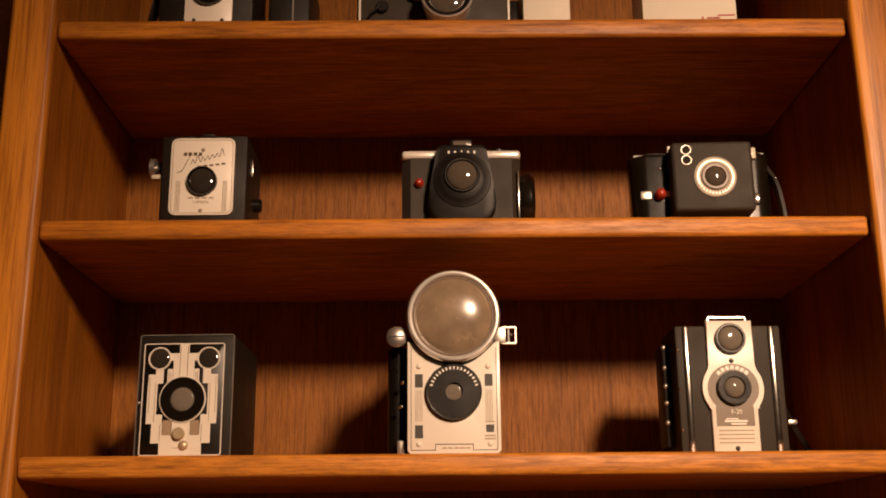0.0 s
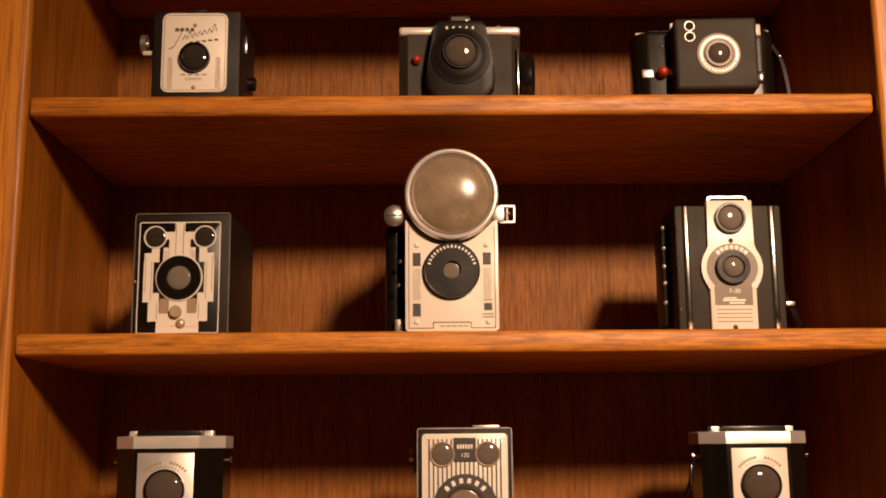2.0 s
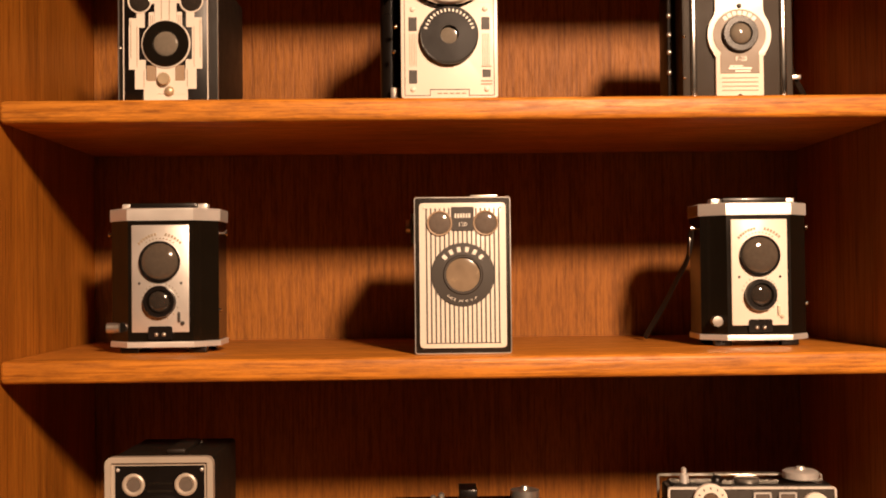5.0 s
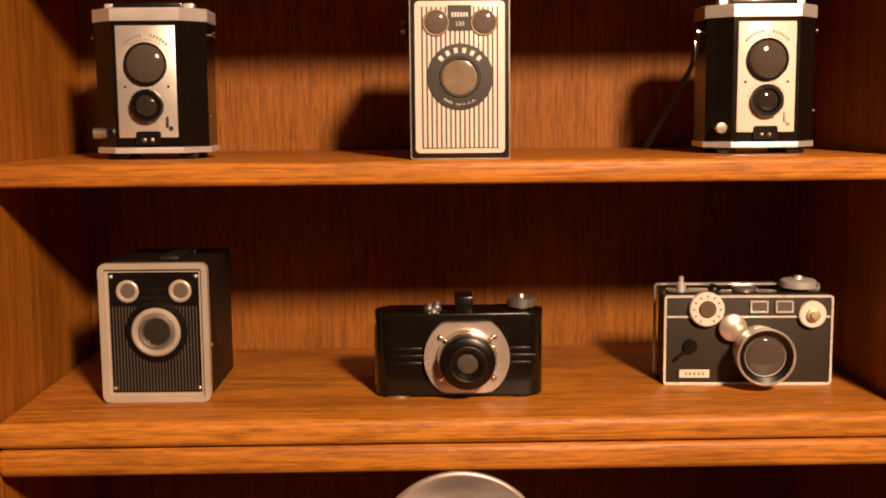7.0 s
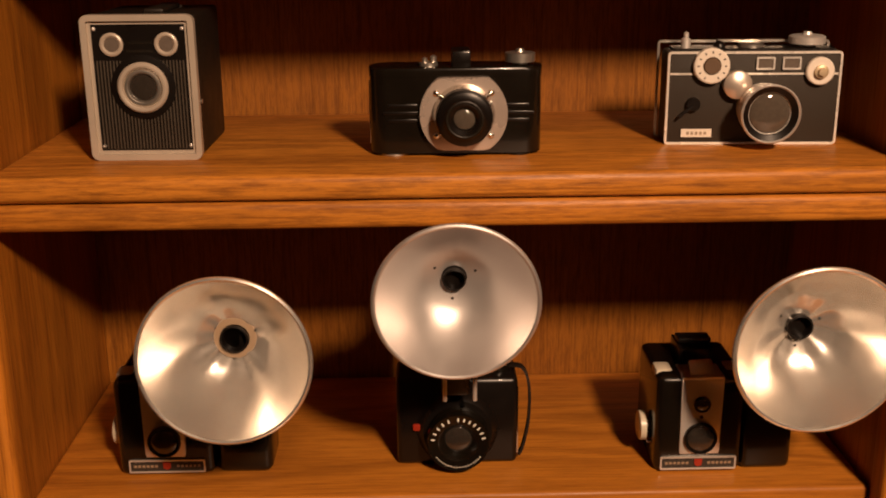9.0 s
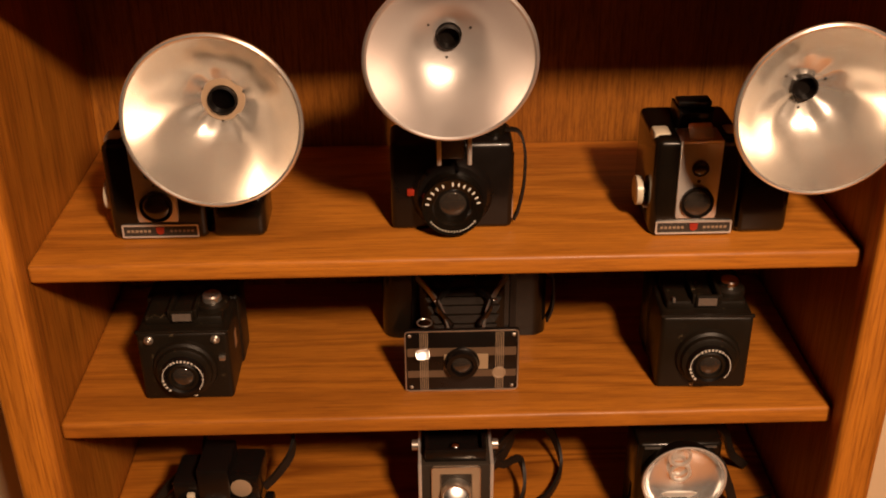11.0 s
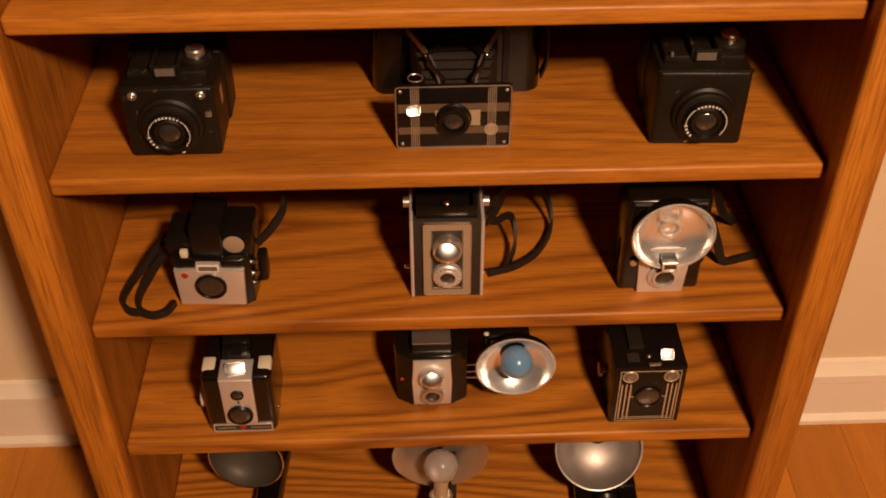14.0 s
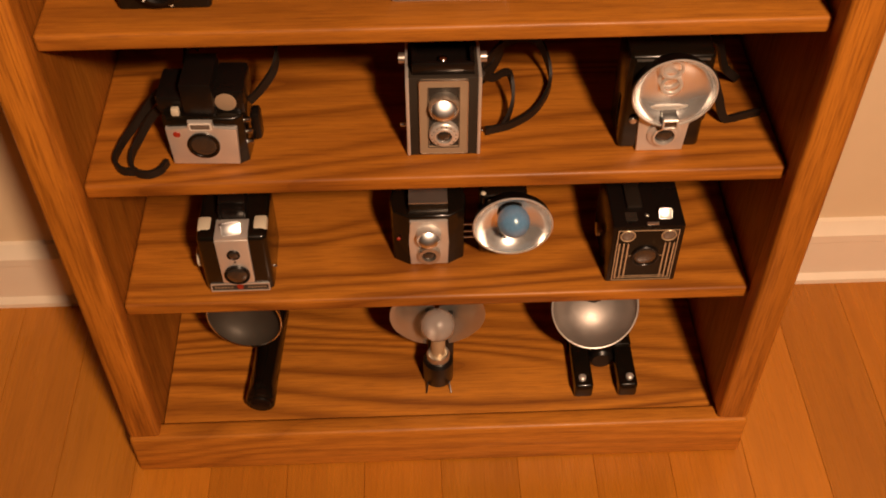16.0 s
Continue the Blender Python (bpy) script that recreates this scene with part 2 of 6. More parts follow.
RED = paint("red_enamel", (0.33, 0.028, 0.012), 0.30)
INK = paint("dark_ink", (0.035, 0.028, 0.022), 0.5)
FADED = paint("faded_ink", (0.33, 0.26, 0.18), 0.5)
WHITE = paint("white_lettering", (0.78, 0.74, 0.66), 0.45)
IVORY = paint("ivory_plastic", (0.62, 0.55, 0.42), 0.3)
CARD = paint("white_cardboard", (0.66, 0.60, 0.50), 0.75, grain=0.1)
STRAP = paint("dark_brown_leather_strap", (0.014, 0.009, 0.006), 0.5, grain=0.3, size=900, spec=0.3)
# Mottled glass; its strong spread and pale spots also paint in the inner reflections.
FROST = paint("frosted_diffuser_glass", (0.24, 0.175, 0.115), 0.20, coat=0.8, spread=0.6, wear=0.40, worn=(0.30, 0.22, 0.14))
SILVER = paint("silver_paint", (0.52, 0.45, 0.37), 0.34, metal=0.3, wear=0.2, worn=(0.36, 0.30, 0.23))
MATT = paint("matt_black_plastic", (0.006, 0.004, 0.003), 0.45, grain=0.1, spec=0.3)
UMBER = paint("brown_script_ink", (0.10, 0.062, 0.032), 0.5)
BARE = paint("bright_bare_metal", (0.86, 0.80, 0.72), 0.28, metal=0.35)


def glassy(name, colour, rough=0.04):
    m, t, b = shader(name)
    v = mapped(t, (1, 1, 1), True)
    dust = noise_node(t, v, 260.0, 4.0, 0.7)
    link(t, blend(t, dust, colour, tuple(min(1, c * 1.6 + 0.012) for c in colour)), b.inputs["Base Color"])
    b.inputs["Roughness"].default_value, b.inputs["Coat Weight"].default_value = rough, 1.0
    b.inputs["Coat Roughness"].default_value = 0.03
    return m


LENS = glassy("dark_lens_glass", (0.020, 0.015, 0.011))
PUPIL = glassy("hazy_lens_glass", (0.13, 0.11, 0.085), 0.12)
HAZE = glassy("hazy_viewing_glass", (0.060, 0.047, 0.035), 0.05)
FINDER = glassy("finder_window_glass", (0.10, 0.08, 0.065), 0.10)
BRIGHT = paint("silvered_finder_glass", (0.95, 0.95, 0.95), 0.30, metal=1.0, spread=0.05)
BLUE = glassy("blue_lacquered_bulb", (0.09, 0.20, 0.34), 0.1)


def clear_glass(name):
    m, t, b = shader(name)
    b.inputs["Base Color"].default_value = (0.62, 0.55, 0.50, 1)
    b.inputs["Roughness"].default_value, b.inputs["IOR"].default_value = 0.16, 1.45
    b.inputs["Transmission Weight"].default_value = 0.55
    b.inputs["Coat Weight"].default_value = 1.0
    bumped(t, b, noise_node(t, mapped(t, (1, 1, 1), True), 90.0, 2.0), 0.12, 0.001)
    return m


GLASS = clear_glass("clear_bulb_glass")


# ---- shapes: x across, z up, the front of a camera at y = 0 and its body behind it ----
def turned(bm, at, axis):
    """Lay a shape that was made along +z along axis, from the place at."""
    q = {"front": (90, 0, 0), "back": (-90, 0, 0), "up": (0, 0, 0), "down": (180, 0, 0), "right": (0, 90, 0), "left": (0, -90, 0)}[axis]
    bmesh.ops.transform(bm, matrix=pose(*at, *q), verts=bm.verts)
    return bm


def lathe(profile, at=(0, 0, 0), axis="front", seg=40, closed=True):
    """Turn a profile of (radius, height) rows about the axis."""
    bm = bmesh.new()
    rings = []
    for r, h in profile:
        if r <= 1e-6:
            rings.append([bm.verts.new((0, 0, h))])
        else:
            rings.append([bm.verts.new((r * math.cos(2 * math.pi * i / seg), r * math.sin(2 * math.pi * i / seg), h)) for i in range(seg)])
    for a, b in zip(rings, rings[1:]):
        for i in range(seg):
            j = (i + 1) % seg
            if len(a) == 1 and len(b) > 1:
                bm.faces.new((a[0], b[i], b[j]))
            elif len(b) == 1 and len(a) > 1:
                bm.faces.new((a[i], a[j], b[0]))
            elif len(a) > 1:
                bm.faces.new((a[i], a[j], b[j], b[i]))
    if closed:
        for ring in (rings[0], rings[-1]):
            if len(ring) > 1:
                bm.faces.new(ring)
    return turned(bm, at, axis)


def disc(r, d, at, axis="front", edge=0.0008, seg=40):
    e = min(edge, d * 0.45, r * 0.4)
    return lathe([(r, 0), (r, d - e), (r - e, d)], at, axis, seg)


def ring(r0, r1, d, at, axis="front", seg=44):
    m = (r0 + r1) / 2
    return lathe([(r1, 0), (r1, d * 0.6), ((r1 + m) / 2, d * 0.95), (m, d), ((r0 + m) / 2, d * 0.9), (r0, d * 0.4), (r0, 0), (r1, 0)], at, axis, seg, closed=False)


def dome(r, h, at, axis="front", n=7, seg=40):
    return lathe([(r * math.cos(k / n * math.pi / 2), h * math.sin(k / n * math.pi / 2)) for k in range(n)] + [(0, h)], at, axis, seg)


def rrect(w, h, r, x=0.0, z=0.0, n=5):
    """Outline of a rounded rectangle that stands on z."""
    pts = []
    for cx, cz, a0 in ((w / 2 - r, r, -90), (w / 2 - r, h - r, 0), (-w / 2 + r, h - r, 90), (-w / 2 + r, r, 180)):
        for k in range(n + 1):
            a = radians(a0 + 90 * k / n)
            pts.append((x + cx + r * math.cos(a), z + cz + r * math.sin(a)))
    return pts


def prism(outline, y0, d, bevel=0.0):
    """Extrude an (x, z) outline from its front at y0 back by d; bevel eases the front edge."""
    bm = bmesh.new()
    f = [bm.verts.new((x, y0, z)) for x, z in outline]
    b = [bm.verts.new((x, y0 + d, z)) for x, z in outline]
    face = bm.faces.new(f)
    bm.faces.new(b)
    n = len(f)
    for i in range(n):
        bm.faces.new((f[i], f[(i + 1) % n], b[(i + 1) % n], b[i]))
    if bevel:
        bmesh.ops.bevel(bm, geom=list(face.edges), offset=bevel, segments=2, affect="EDGES", profile=0.5)
    return bm


def pillar(plan, z0, h, bevel=0.0):
    """Raise an (x, y) plan outline from z0 by h; bevel eases the top edge."""
    bm = bmesh.new()
    lo = [bm.verts.new((x, y, z0)) for x, y in plan]
    hi = [bm.verts.new((x, y, z0 + h)) for x, y in plan]
    bm.faces.new(lo)
    top = bm.faces.new(hi)
    n = len(lo)
    for i in range(n):
        bm.faces.new((lo[i], lo[(i + 1) % n], hi[(i + 1) % n], hi[i]))
    if bevel:
        bmesh.ops.bevel(bm, geom=list(top.edges), offset=bevel, segments=3, affect="EDGES", profile=0.5)
    return bm


def frame_bm(w, h, t, d, y0, x=0.0, z=0.0, r=0.004):
    """A picture-frame border of width t."""
    n = 4
    out, inn = rrect(w, h, r, x, z, n), rrect(w - 2 * t, h - 2 * t, max(0.0005, r - t), x, z + t, n)
    bm = bmesh.new()
    rows = [[bm.verts.new((px, y, pz)) for px, pz in o] for o, y in ((out, y0 + d), (out, y0), (inn, y0), (inn, y0 + d))]
    k = len(out)
    for a, b in zip(rows, rows[1:] + rows[:1]):
        for i in range(k):
            bm.faces.new((a[i], a[(i + 1) % k], b[(i + 1) % k], b[i]))
    return bm


def merged(*bms):
    out = bmesh.new()
    for bm in bms:
        me = bpy.data.meshes.new("join")
        bm.to_mesh(me)
        bm.free()
        out.from_mesh(me)
        bpy.data.meshes.remove(me)
    return out


def bars(rows, y0, d=0.0003):
    """Plain bars (x, z, width, height) for writing that cannot be read, or for stripes."""
    return merged(*(bm_box(w, d, h, (x, y0 - d, z - h / 2)) for x, z, w, h in rows))


def arc_bars(n, r, a0, a1, w, h, at, d=0.0003):
    """Small bars set round an arc, in place of lettering; angles from the top, clockwise."""
    out = []
    for k in range(n):
        a = radians(a0 + (a1 - a0) * k / max(1, n - 1))
        bm = bm_box(w, d, h, (0, -d, -h / 2))
        bmesh.ops.transform(bm, matrix=Matrix.Translation((at[0] + r * math.sin(a), at[1], at[2] + r * math.cos(a))) @ Matrix.Rotation(a, 4, "Y"), verts=bm.verts)
        out.append(bm)
    return merged(*out)


def lettering(body, size, at, material, parent):
    cu = bpy.data.curves.new("lettering", "FONT")
    cu.body, cu.size, cu.extrude, cu.align_x, cu.align_y = body, size, 0.0001, "CENTER", "CENTER"
    ob = bpy.data.objects.new("lettering", cu)
    me = bpy.data.meshes.new_from_object(ob)
    bpy.data.objects.remove(ob)
    me.transform(pose(*at, 90, 0, 0))
    me.materials.clear()
    me.materials.append(material)
    res = new("lettering", me)
    res.parent = parent
    return res


def lettering_arc(body, size, r, a0, a1, at, material, parent):
    bms = []
    for k, ch in enumerate(body):
        if ch == " ":
            continue
        cu = bpy.data.curves.new("letter", "FONT")
        cu.body, cu.size, cu.extrude, cu.align_x, cu.align_y = ch, size, 0.0001, "CENTER", "CENTER"
        ob = bpy.data.objects.new("letter", cu)
        me = bpy.data.meshes.new_from_object(ob)
        bpy.data.objects.remove(ob)
        a = radians(a0 + (a1 - a0) * k / (len(body) - 1))
        flip = math.pi if abs(a0) > 90 else 0
        me.transform(Matrix.Translation((at[0] + r * math.sin(a), at[1], at[2] + r * math.cos(a))) @ Matrix.Rotation(a + flip, 4, "Y") @ pose(0, 0, 0, 90, 0, 0))
        bm = bmesh.new()
        bm.from_mesh(me)
        bms.append(bm)
    return part("lettering", merged(*bms), material, parent)


def ribbon(points, w, t, up=(0, 0, 1), per=8):
    """A strap along points, w wide and t thick."""
    p = [Vector(q) for q in points]
    p = [p[0] * 2 - p[1]] + p + [p[-1] * 2 - p[-2]]
    line = []
    for a, b, c, d in zip(p, p[1:], p[2:], p[3:]):
        for k in range(per):
            s = k / per
            line.append(0.5 * ((2 * b) + (c - a) * s + (2 * a - 5 * b + 4 * c - d) * s * s + (3 * b - a - 3 * c + d) * s ** 3))
    line.append(p[-2])
    bm, rows = bmesh.new(), []
    for i, q in enumerate(line):
        tan = (line[min(i + 1, len(line) - 1)] - line[max(i - 1, 0)]).normalized()
        side = tan.cross(Vector(up))
        side = side.normalized() if side.length > 1e-4 else Vector((1, 0, 0))
        wide = side.cross(tan).normalized()
        rows.append([bm.verts.new(q + side * (t / 2 * a) + wide * (w / 2 * b)) for a, b in ((-1, -1), (1, -1), (1, 1), (-1, 1))])
    for a, b in zip(rows, rows[1:]):
        for i in range(4):
            bm.faces.new((a[i], a[(i + 1) % 4], b[(i + 1) % 4], b[i]))
    bm.faces.new(rows[0]), bm.faces.new(rows[-1])
    return bm


def thing(name, label, category, x, y, z, turn=0.0, group=""):
    ob = tagged(new(name), label, category, group)
    ob.location, ob.rotation_euler = (x, y, z + 0.0002), (0, 0, radians(turn))
    return ob


def lens(parent, at, r, out=0.006, rim=BAKELITE, glass=LENS, inner=0.72, bulge=0.3, label=""):
    """A lens in a barrel that stands out from the face at 'at'; the glass is a sub-part."""
    g = r * inner
    b = part("lens_barrel", lathe([(r, 0), (r, out * 0.75), (r * 0.95, out), (g * 1.06, out), (g, out * 0.7), (g, 0)], at, "front"), rim, parent, label)
    part("glass", dome(g * 0.99, g * bulge, (at[0], at[1] - out * 0.45, at[2]), "front"), glass, b)
    return b


def finder_mirror(name, parent, at, w, h, tilt, yaw, label=""):
    """A small silvered pane for a waist-level finder, tilted and yawed so the lamp glints off it to the camera."""
    bm = prism(rrect(w, h, 0.002, 0, -h / 2), -0.0006, 0.0012, 0.0003)
    bmesh.ops.transform(bm, matrix=Matrix.Translation(at) @ Matrix.Rotation(radians(yaw), 4, "Z") @ Matrix.Rotation(radians(-tilt), 4, "X"), verts=bm.verts)
    return part(name, bm, BRIGHT, parent, label)


def finder_lens(parent, at, r, out, tilt, yaw, rim, label=""):
    """A viewing lens in a barrel; its silvered dome is tilted up so its shape makes the lamp's glint."""
    b = part("lens_barrel", lathe([(r, 0), (r, out * 0.75), (r * 0.95, out), (r * 0.88, out), (r * 0.84, out * 0.6), (r * 0.84, 0)], at, "front"), rim, parent, label)
    g = dome(r * 0.90, r * 0.34, (0, 0, 0), "front", 9)
    bmesh.ops.transform(g, matrix=Matrix.Translation((at[0], at[1] - out * 0.55, at[2])) @ Matrix.Rotation(radians(yaw), 4, "Z") @ Matrix.Rotation(radians(-tilt), 4, "X"), verts=g.verts)
    part("glass", g, BRIGHT, b)
    return b


def screws(parent, places, y, r=0.0016, material=STEEL):
    for x, z in places:
        part("screw", dome(r, r * 0.7, (x, y, z), "front", 3, 12), material, parent)


# ---- top row, seen only at their feet ----
def slim_box_camera():
    t = thing("box_camera", "black box camera with a cream front plate on the top shelf", "camera", -0.230, 0.035, 1.899)
    part("body", bm_box(0.088, 0.075, 0.10, bevel=0.003), LEATHER, t)
    p = part("front_plate", prism(rrect(0.044, 0.075, 0.004, 0.003, 0.0135), -0.0015, 0.0012, 0.0004), CREAM, t, "cream enamel front plate")
    screws(p, [(-0.010, 0.0165), (0.016, 0.0165)], -0.0016, 0.0018, INK)
    lens(p, (0.003, -0.0015, 0.047), 0.016, 0.006)
    part("carrying_strap", ribbon([(-0.05, 0.03, 0.07), (-0.058, 0.03, 0.03), (-0.075, 0.04, 0.006), (-0.10, 0.05, 0.003)], 0.009, 0.002), STRAP, t)


slim_box_camera()
t = thing("camera_case", "black leather camera case standing on the top shelf", "camera case", -0.156, 0.06, 1.899)
part("body", bm_box(0.040, 0.09, 0.09, bevel=0.004), LEATHER, t)
part("trim", bm_box(0.0014, 0.002, 0.09, (0.004, -0.0015, 0)), STEEL, t)
t = thing("cardboard_box", "small white cardboard film box on the top shelf", "box", 0.089, 0.045, 1.899)
part("carton", bm_box(0.044, 0.05, 0.075, bevel=0.0006), CARD, t)
part("flap", bm_box(0.042, 0.001, 0.016, (0, -0.0012, 0.058)), CARD, t)
t = thing("small_flash_case", "small black camera accessory beside a white box", "accessory", 0.0575, 0.06, 1.899)
part("body", bm_box(0.014, 0.04, 0.05, bevel=0.002), BLACK, t)
part("screw", dome(0.0016, 0.001, (-0.003, 0, 0.010), "front", 3, 12), STEEL, t)
t = thing("cardboard_box", "pale grey printed cardboard box with red script", "box", 0.224, 0.045, 1.899, -2)
part("carton", bm_box(0.088, 0.06, 0.095, bevel=0.0008), CARD, t)
part("writing", bars([(0.012, 0.022, 0.002, 0.003), (0.022, 0.022, 0.012, 0.0016), (0.034, 0.0245, 0.016, 0.0016)], 0.0), RED, t)


PLATE_GEAR = paint("turned_metal", (0.80, 0.70, 0.60), 0.30, metal=0.75)


def rangefinder(x, y, z, turn, label, lens_x=0.0075):
    """Brick-shaped 35 mm rangefinder: leather panel, metal edges, dials on the front."""
    t = thing("rangefinder_camera", label, "camera", x, y, z, turn)
    w, h, d = 0.142, 0.077, 0.034
    part("body", bm_box(w, d, h, bevel=0.003), GREY if lens_x > 0 else LEATHER, t)
    part("edge_frame", frame_bm(w, h, 0.0018, 0.004, -0.0012, 0, 0, 0.003), BARE, t, "bright metal edge round the front")
    part("trim_bar", bm_box(w - 0.005, 0.0016, 0.0016, (0, -0.0014, 0.058)), BARE, t)
    part("back_edge", frame_bm(w + 0.002, h + 0.006, 0.002, 0.003, d - 0.003, -0.003, 0, 0.003), STEEL, t)
    part("top_plate", bm_box(w - 0.01, d - 0.004, 0.002, (0, 0.002, h)), BLACK, t)
    a = part("shutter_dial", lathe([(0.0146, 0), (0.0146, 0.005), (0.0135, 0.006), (0.0075, 0.006), (0.0070, 0.004), (0, 0.004)], (-0.036, -0.001, 0.066)), CREAM, t, "ivory shutter speed dial")
    part("dial_centre", disc(0.0068, 0.003, (-0.036, -0.005, 0.066)), BROWN, a)
    part("writing", arc_bars(11, 0.0112, -150, 150, 0.0010, 0.0018, (-0.036, -0.0071, 0.066)), INK, a)
    part("gear_wheel", lathe([(0.0116, 0), (0.0116, 0.005), (0.011, 0.0056), (0, 0.0080)], (-0.0143, -0.003, 0.0507)), PLATE_GEAR, t, "turned metal gear cover")
    b = part("focus_wheel", lathe([(0.0114, 0), (0.0114, 0.004), (0.0105, 0.005), (0.0065, 0.005)], (0.0525, -0.001, 0.0613)), CREAM, t)
    part("hub", lathe([(0.0055, 0), (0.0055, 0.004), (0.0035, 0.0045), (0.003, 0.007), (0, 0.0072)], (0.0525, -0.005, 0.0613)), GOLD, b)
    for xx in (0.0085, 0.0297):
        c = part("window_frame", frame_bm(0.0150, 0.0105, 0.0014, 0.002, -0.0026, xx, 0.0622, 0.001), SATIN, t)
        part("pane", bm_box(0.0122, 0.001, 0.0078, (xx, -0.0014, 0.0636)), FINDER, c)
    part("cocking_lever", merged(disc(0.0058, 0.004, (-0.049, -0.001, 0.034)), ribbon([(-0.050, -0.005, 0.033), (-0.056, -0.006, 0.0285), (-0.061, -0.006, 0.024)], 0.004, 0.002, (0, 1, 0))), BLACK, t)
    n = part("name_plate", bm_box(0.0253, 0.0010, 0.0068, (-0.0448, -0.0012, 0.0062)), CREAM, t)
    part("writing", bars([(-0.0448 + k * 0.0036, 0.0096, 0.0022, 0.0026) for k in (-2, -1, 0, 1, 2)], -0.0013), FADED, n)
    e = part("lens_barrel", lathe([(0.0205, 0), (0.0205, 0.006), (0.0195, 0.007), (0.0195, 0.011), (0.0222, 0.012), (0.0222, 0.019), (0.0212, 0.020), (0.0212, 0.024), (0.0236, 0.026), (0.0240, 0.033), (0.0230, 0.034), (0.0218, 0.032), (0.014, 0.026)], (lens_x, -0.001, 0.031)), SATIN, t, "bright metal lens barrel")
    part("inner_cone", lathe([(0.0222, 0.0325), (0.0175, 0.0300), (0.0165, 0.026)], (lens_x, -0.001, 0.031), closed=False), BLACK, e)
    part("glass", dome(0.0170, 0.0040, (lens_x, -0.0280, 0.031)), HAZE, e)
    part("shutter_release", lathe([(0.0075, 0), (0.0075, 0.001), (0.0042, 0.002), (0.0040, 0.009), (0.0022, 0.010), (0.0022, 0.014), (0, 0.0155)], (-0.055, 0.012, h), "up", 24), SATIN, t)
    part("rewind_knob", lathe([(0.006, 0), (0.006, 0.004), (0.0150, 0.0045), (0.0150, 0.010), (0.013, 0.0112), (0.004, 0.0118), (0.0034, 0.014), (0, 0.0142)], (0.046, 0.018, h), "up", 28), SATIN, t, "large knurled metal wind knob")
    part("counter_dial", lathe([(0.0105, 0), (0.0105, 0.0025), (0.009, 0.003), (0, 0.003)], (0.0, 0.018, h + 0.002), "up"), STEEL, t)
    part("catch", dome(0.005, 0.005, (-0.026, 0.018, h + 0.002), "up", 5, 20), BLACK, t)
    part("accessory_shoe", bm_box(0.055, 0.008, 0.0016, (0.002, 0.026, h + 0.005)), STEEL, t)
    return t


rangefinder(-0.017, 0.045, 1.899, 0, "boxy 35 mm rangefinder camera with metal edges on the top shelf", -0.0005 + 0.012)
rangefinder(0.2515, 0.078, 1.116, -3.0, "brick-shaped black rangefinder camera with bright metal trim and dials")


# ---- second row ----
def script_box_camera():
    t = thing("box_camera", "small black box camera with a cream front plate and script lettering", "camera", -0.221, 0.022, 1.713)
    part("body", bm_box(0.076, 0.075, 0.084, bevel=0.003), LEATHER, t)
    p = part("front_plate", prism(rrect(0.0560, 0.0710, 0.006, -0.001, 0.0095), -0.0016, 0.0014, 0.0004), CREAM, t, "cream enamel plate with rounded corners")
    part("outline", frame_bm(0.0530, 0.068, 0.0005, 0.0003, -0.0018, -0.001, 0.0110, 0.005), FADED, p)
    screws(p, [(-0.001, 0.0695), (-0.001, 0.0135)], -0.0017, 0.0018, FADED)
    part("writing", merged(bars([(-0.0165 + 0.0044 * k, 0.0655, 0.003, 0.003) for k in range(4)], -0.0017),
                           ribbon([(-0.023, -0.0018, 0.0485), (-0.019, -0.0018, 0.0500), (-0.0145, -0.0018, 0.0585), (-0.0115, -0.0018, 0.0665), (-0.016, -0.0018, 0.0640)], 0.0014, 0.0003, (0, 1, 0)),
                           ribbon([(-0.0115 + 0.0021 * k, -0.0018, 0.0575 + 0.0006 * k + (0.0022 if k % 2 else -0.0016) + (0.0030 if k in (3, 13) else 0)) for k in range(15)], 0.0013, 0.0003, (0, 1, 0), 5),
                           bars([(-0.0035 + 0.0052 * k, 0.0540 + 0.0006 * k, 0.0034, 0.0014) for k in range(5)], -0.0017)), UMBER, p, "brown script")
    part("writing", bars([(-0.010 + 0.006 * k, 0.0250, 0.004, 0.0012) for k in range(4)], -0.0017), FADED, p)
    lettering("CAMERA", 0.0036, (-0.001, -0.0018, 0.0210), FADED, p)
    for s in (-1, 1):
        part("grille", bars([(s * 0.0205 - 0.001 + k * 0.0011, 0.0265, 0.0004, 0.028) for k in (-1.5, -0.5, 0.5, 1.5)], -0.0017), FADED, p)
    lens(p, (-0.0005, -0.0016, 0.0400), 0.0132, 0.0050, BAKELITE, LENS, 0.88, 0.25)
    part("handle", merged(bm_box(0.014, 0.004, 0.008, (-0.002, 0.020, 0.084), 0.001), bm_box(0.014, 0.004, 0.008, (-0.002, 0.055, 0.084), 0.001), bm_box(0.012, 0.04, 0.003, (-0.002, 0.019, 0.090), 0.001)), STRAP, t, "dark leather carrying handle")
    part("winding_knob", lathe([(0.003, 0), (0.003, 0.003), (0.0085, 0.0035), (0.0085, 0.008), (0, 0.0085)], (-0.042, 0.014, 0.058), "left", 24), STEEL, t)
    part("knob_boss", disc(0.006, 0.005, (-0.0375, 0.014, 0.058), "left"), BLACK, t)
    part("shutter_lever", bm_box(0.010, 0.004, 0.004, (-0.0425, 0.006, 0.0455), 0.0008), IVORY, t)
    part("side_latch", bm_box(0.002, 0.003, 0.016, (0.039, 0.02, 0.052), 0.0006), CHROME, t)
    part("side_knob", lathe([(0.006, 0), (0.006, 0.006), (0.0045, 0.007), (0, 0.007)], (0.038, 0.045, 0.032), "right", 20), BLACK, t)


script_box_camera()


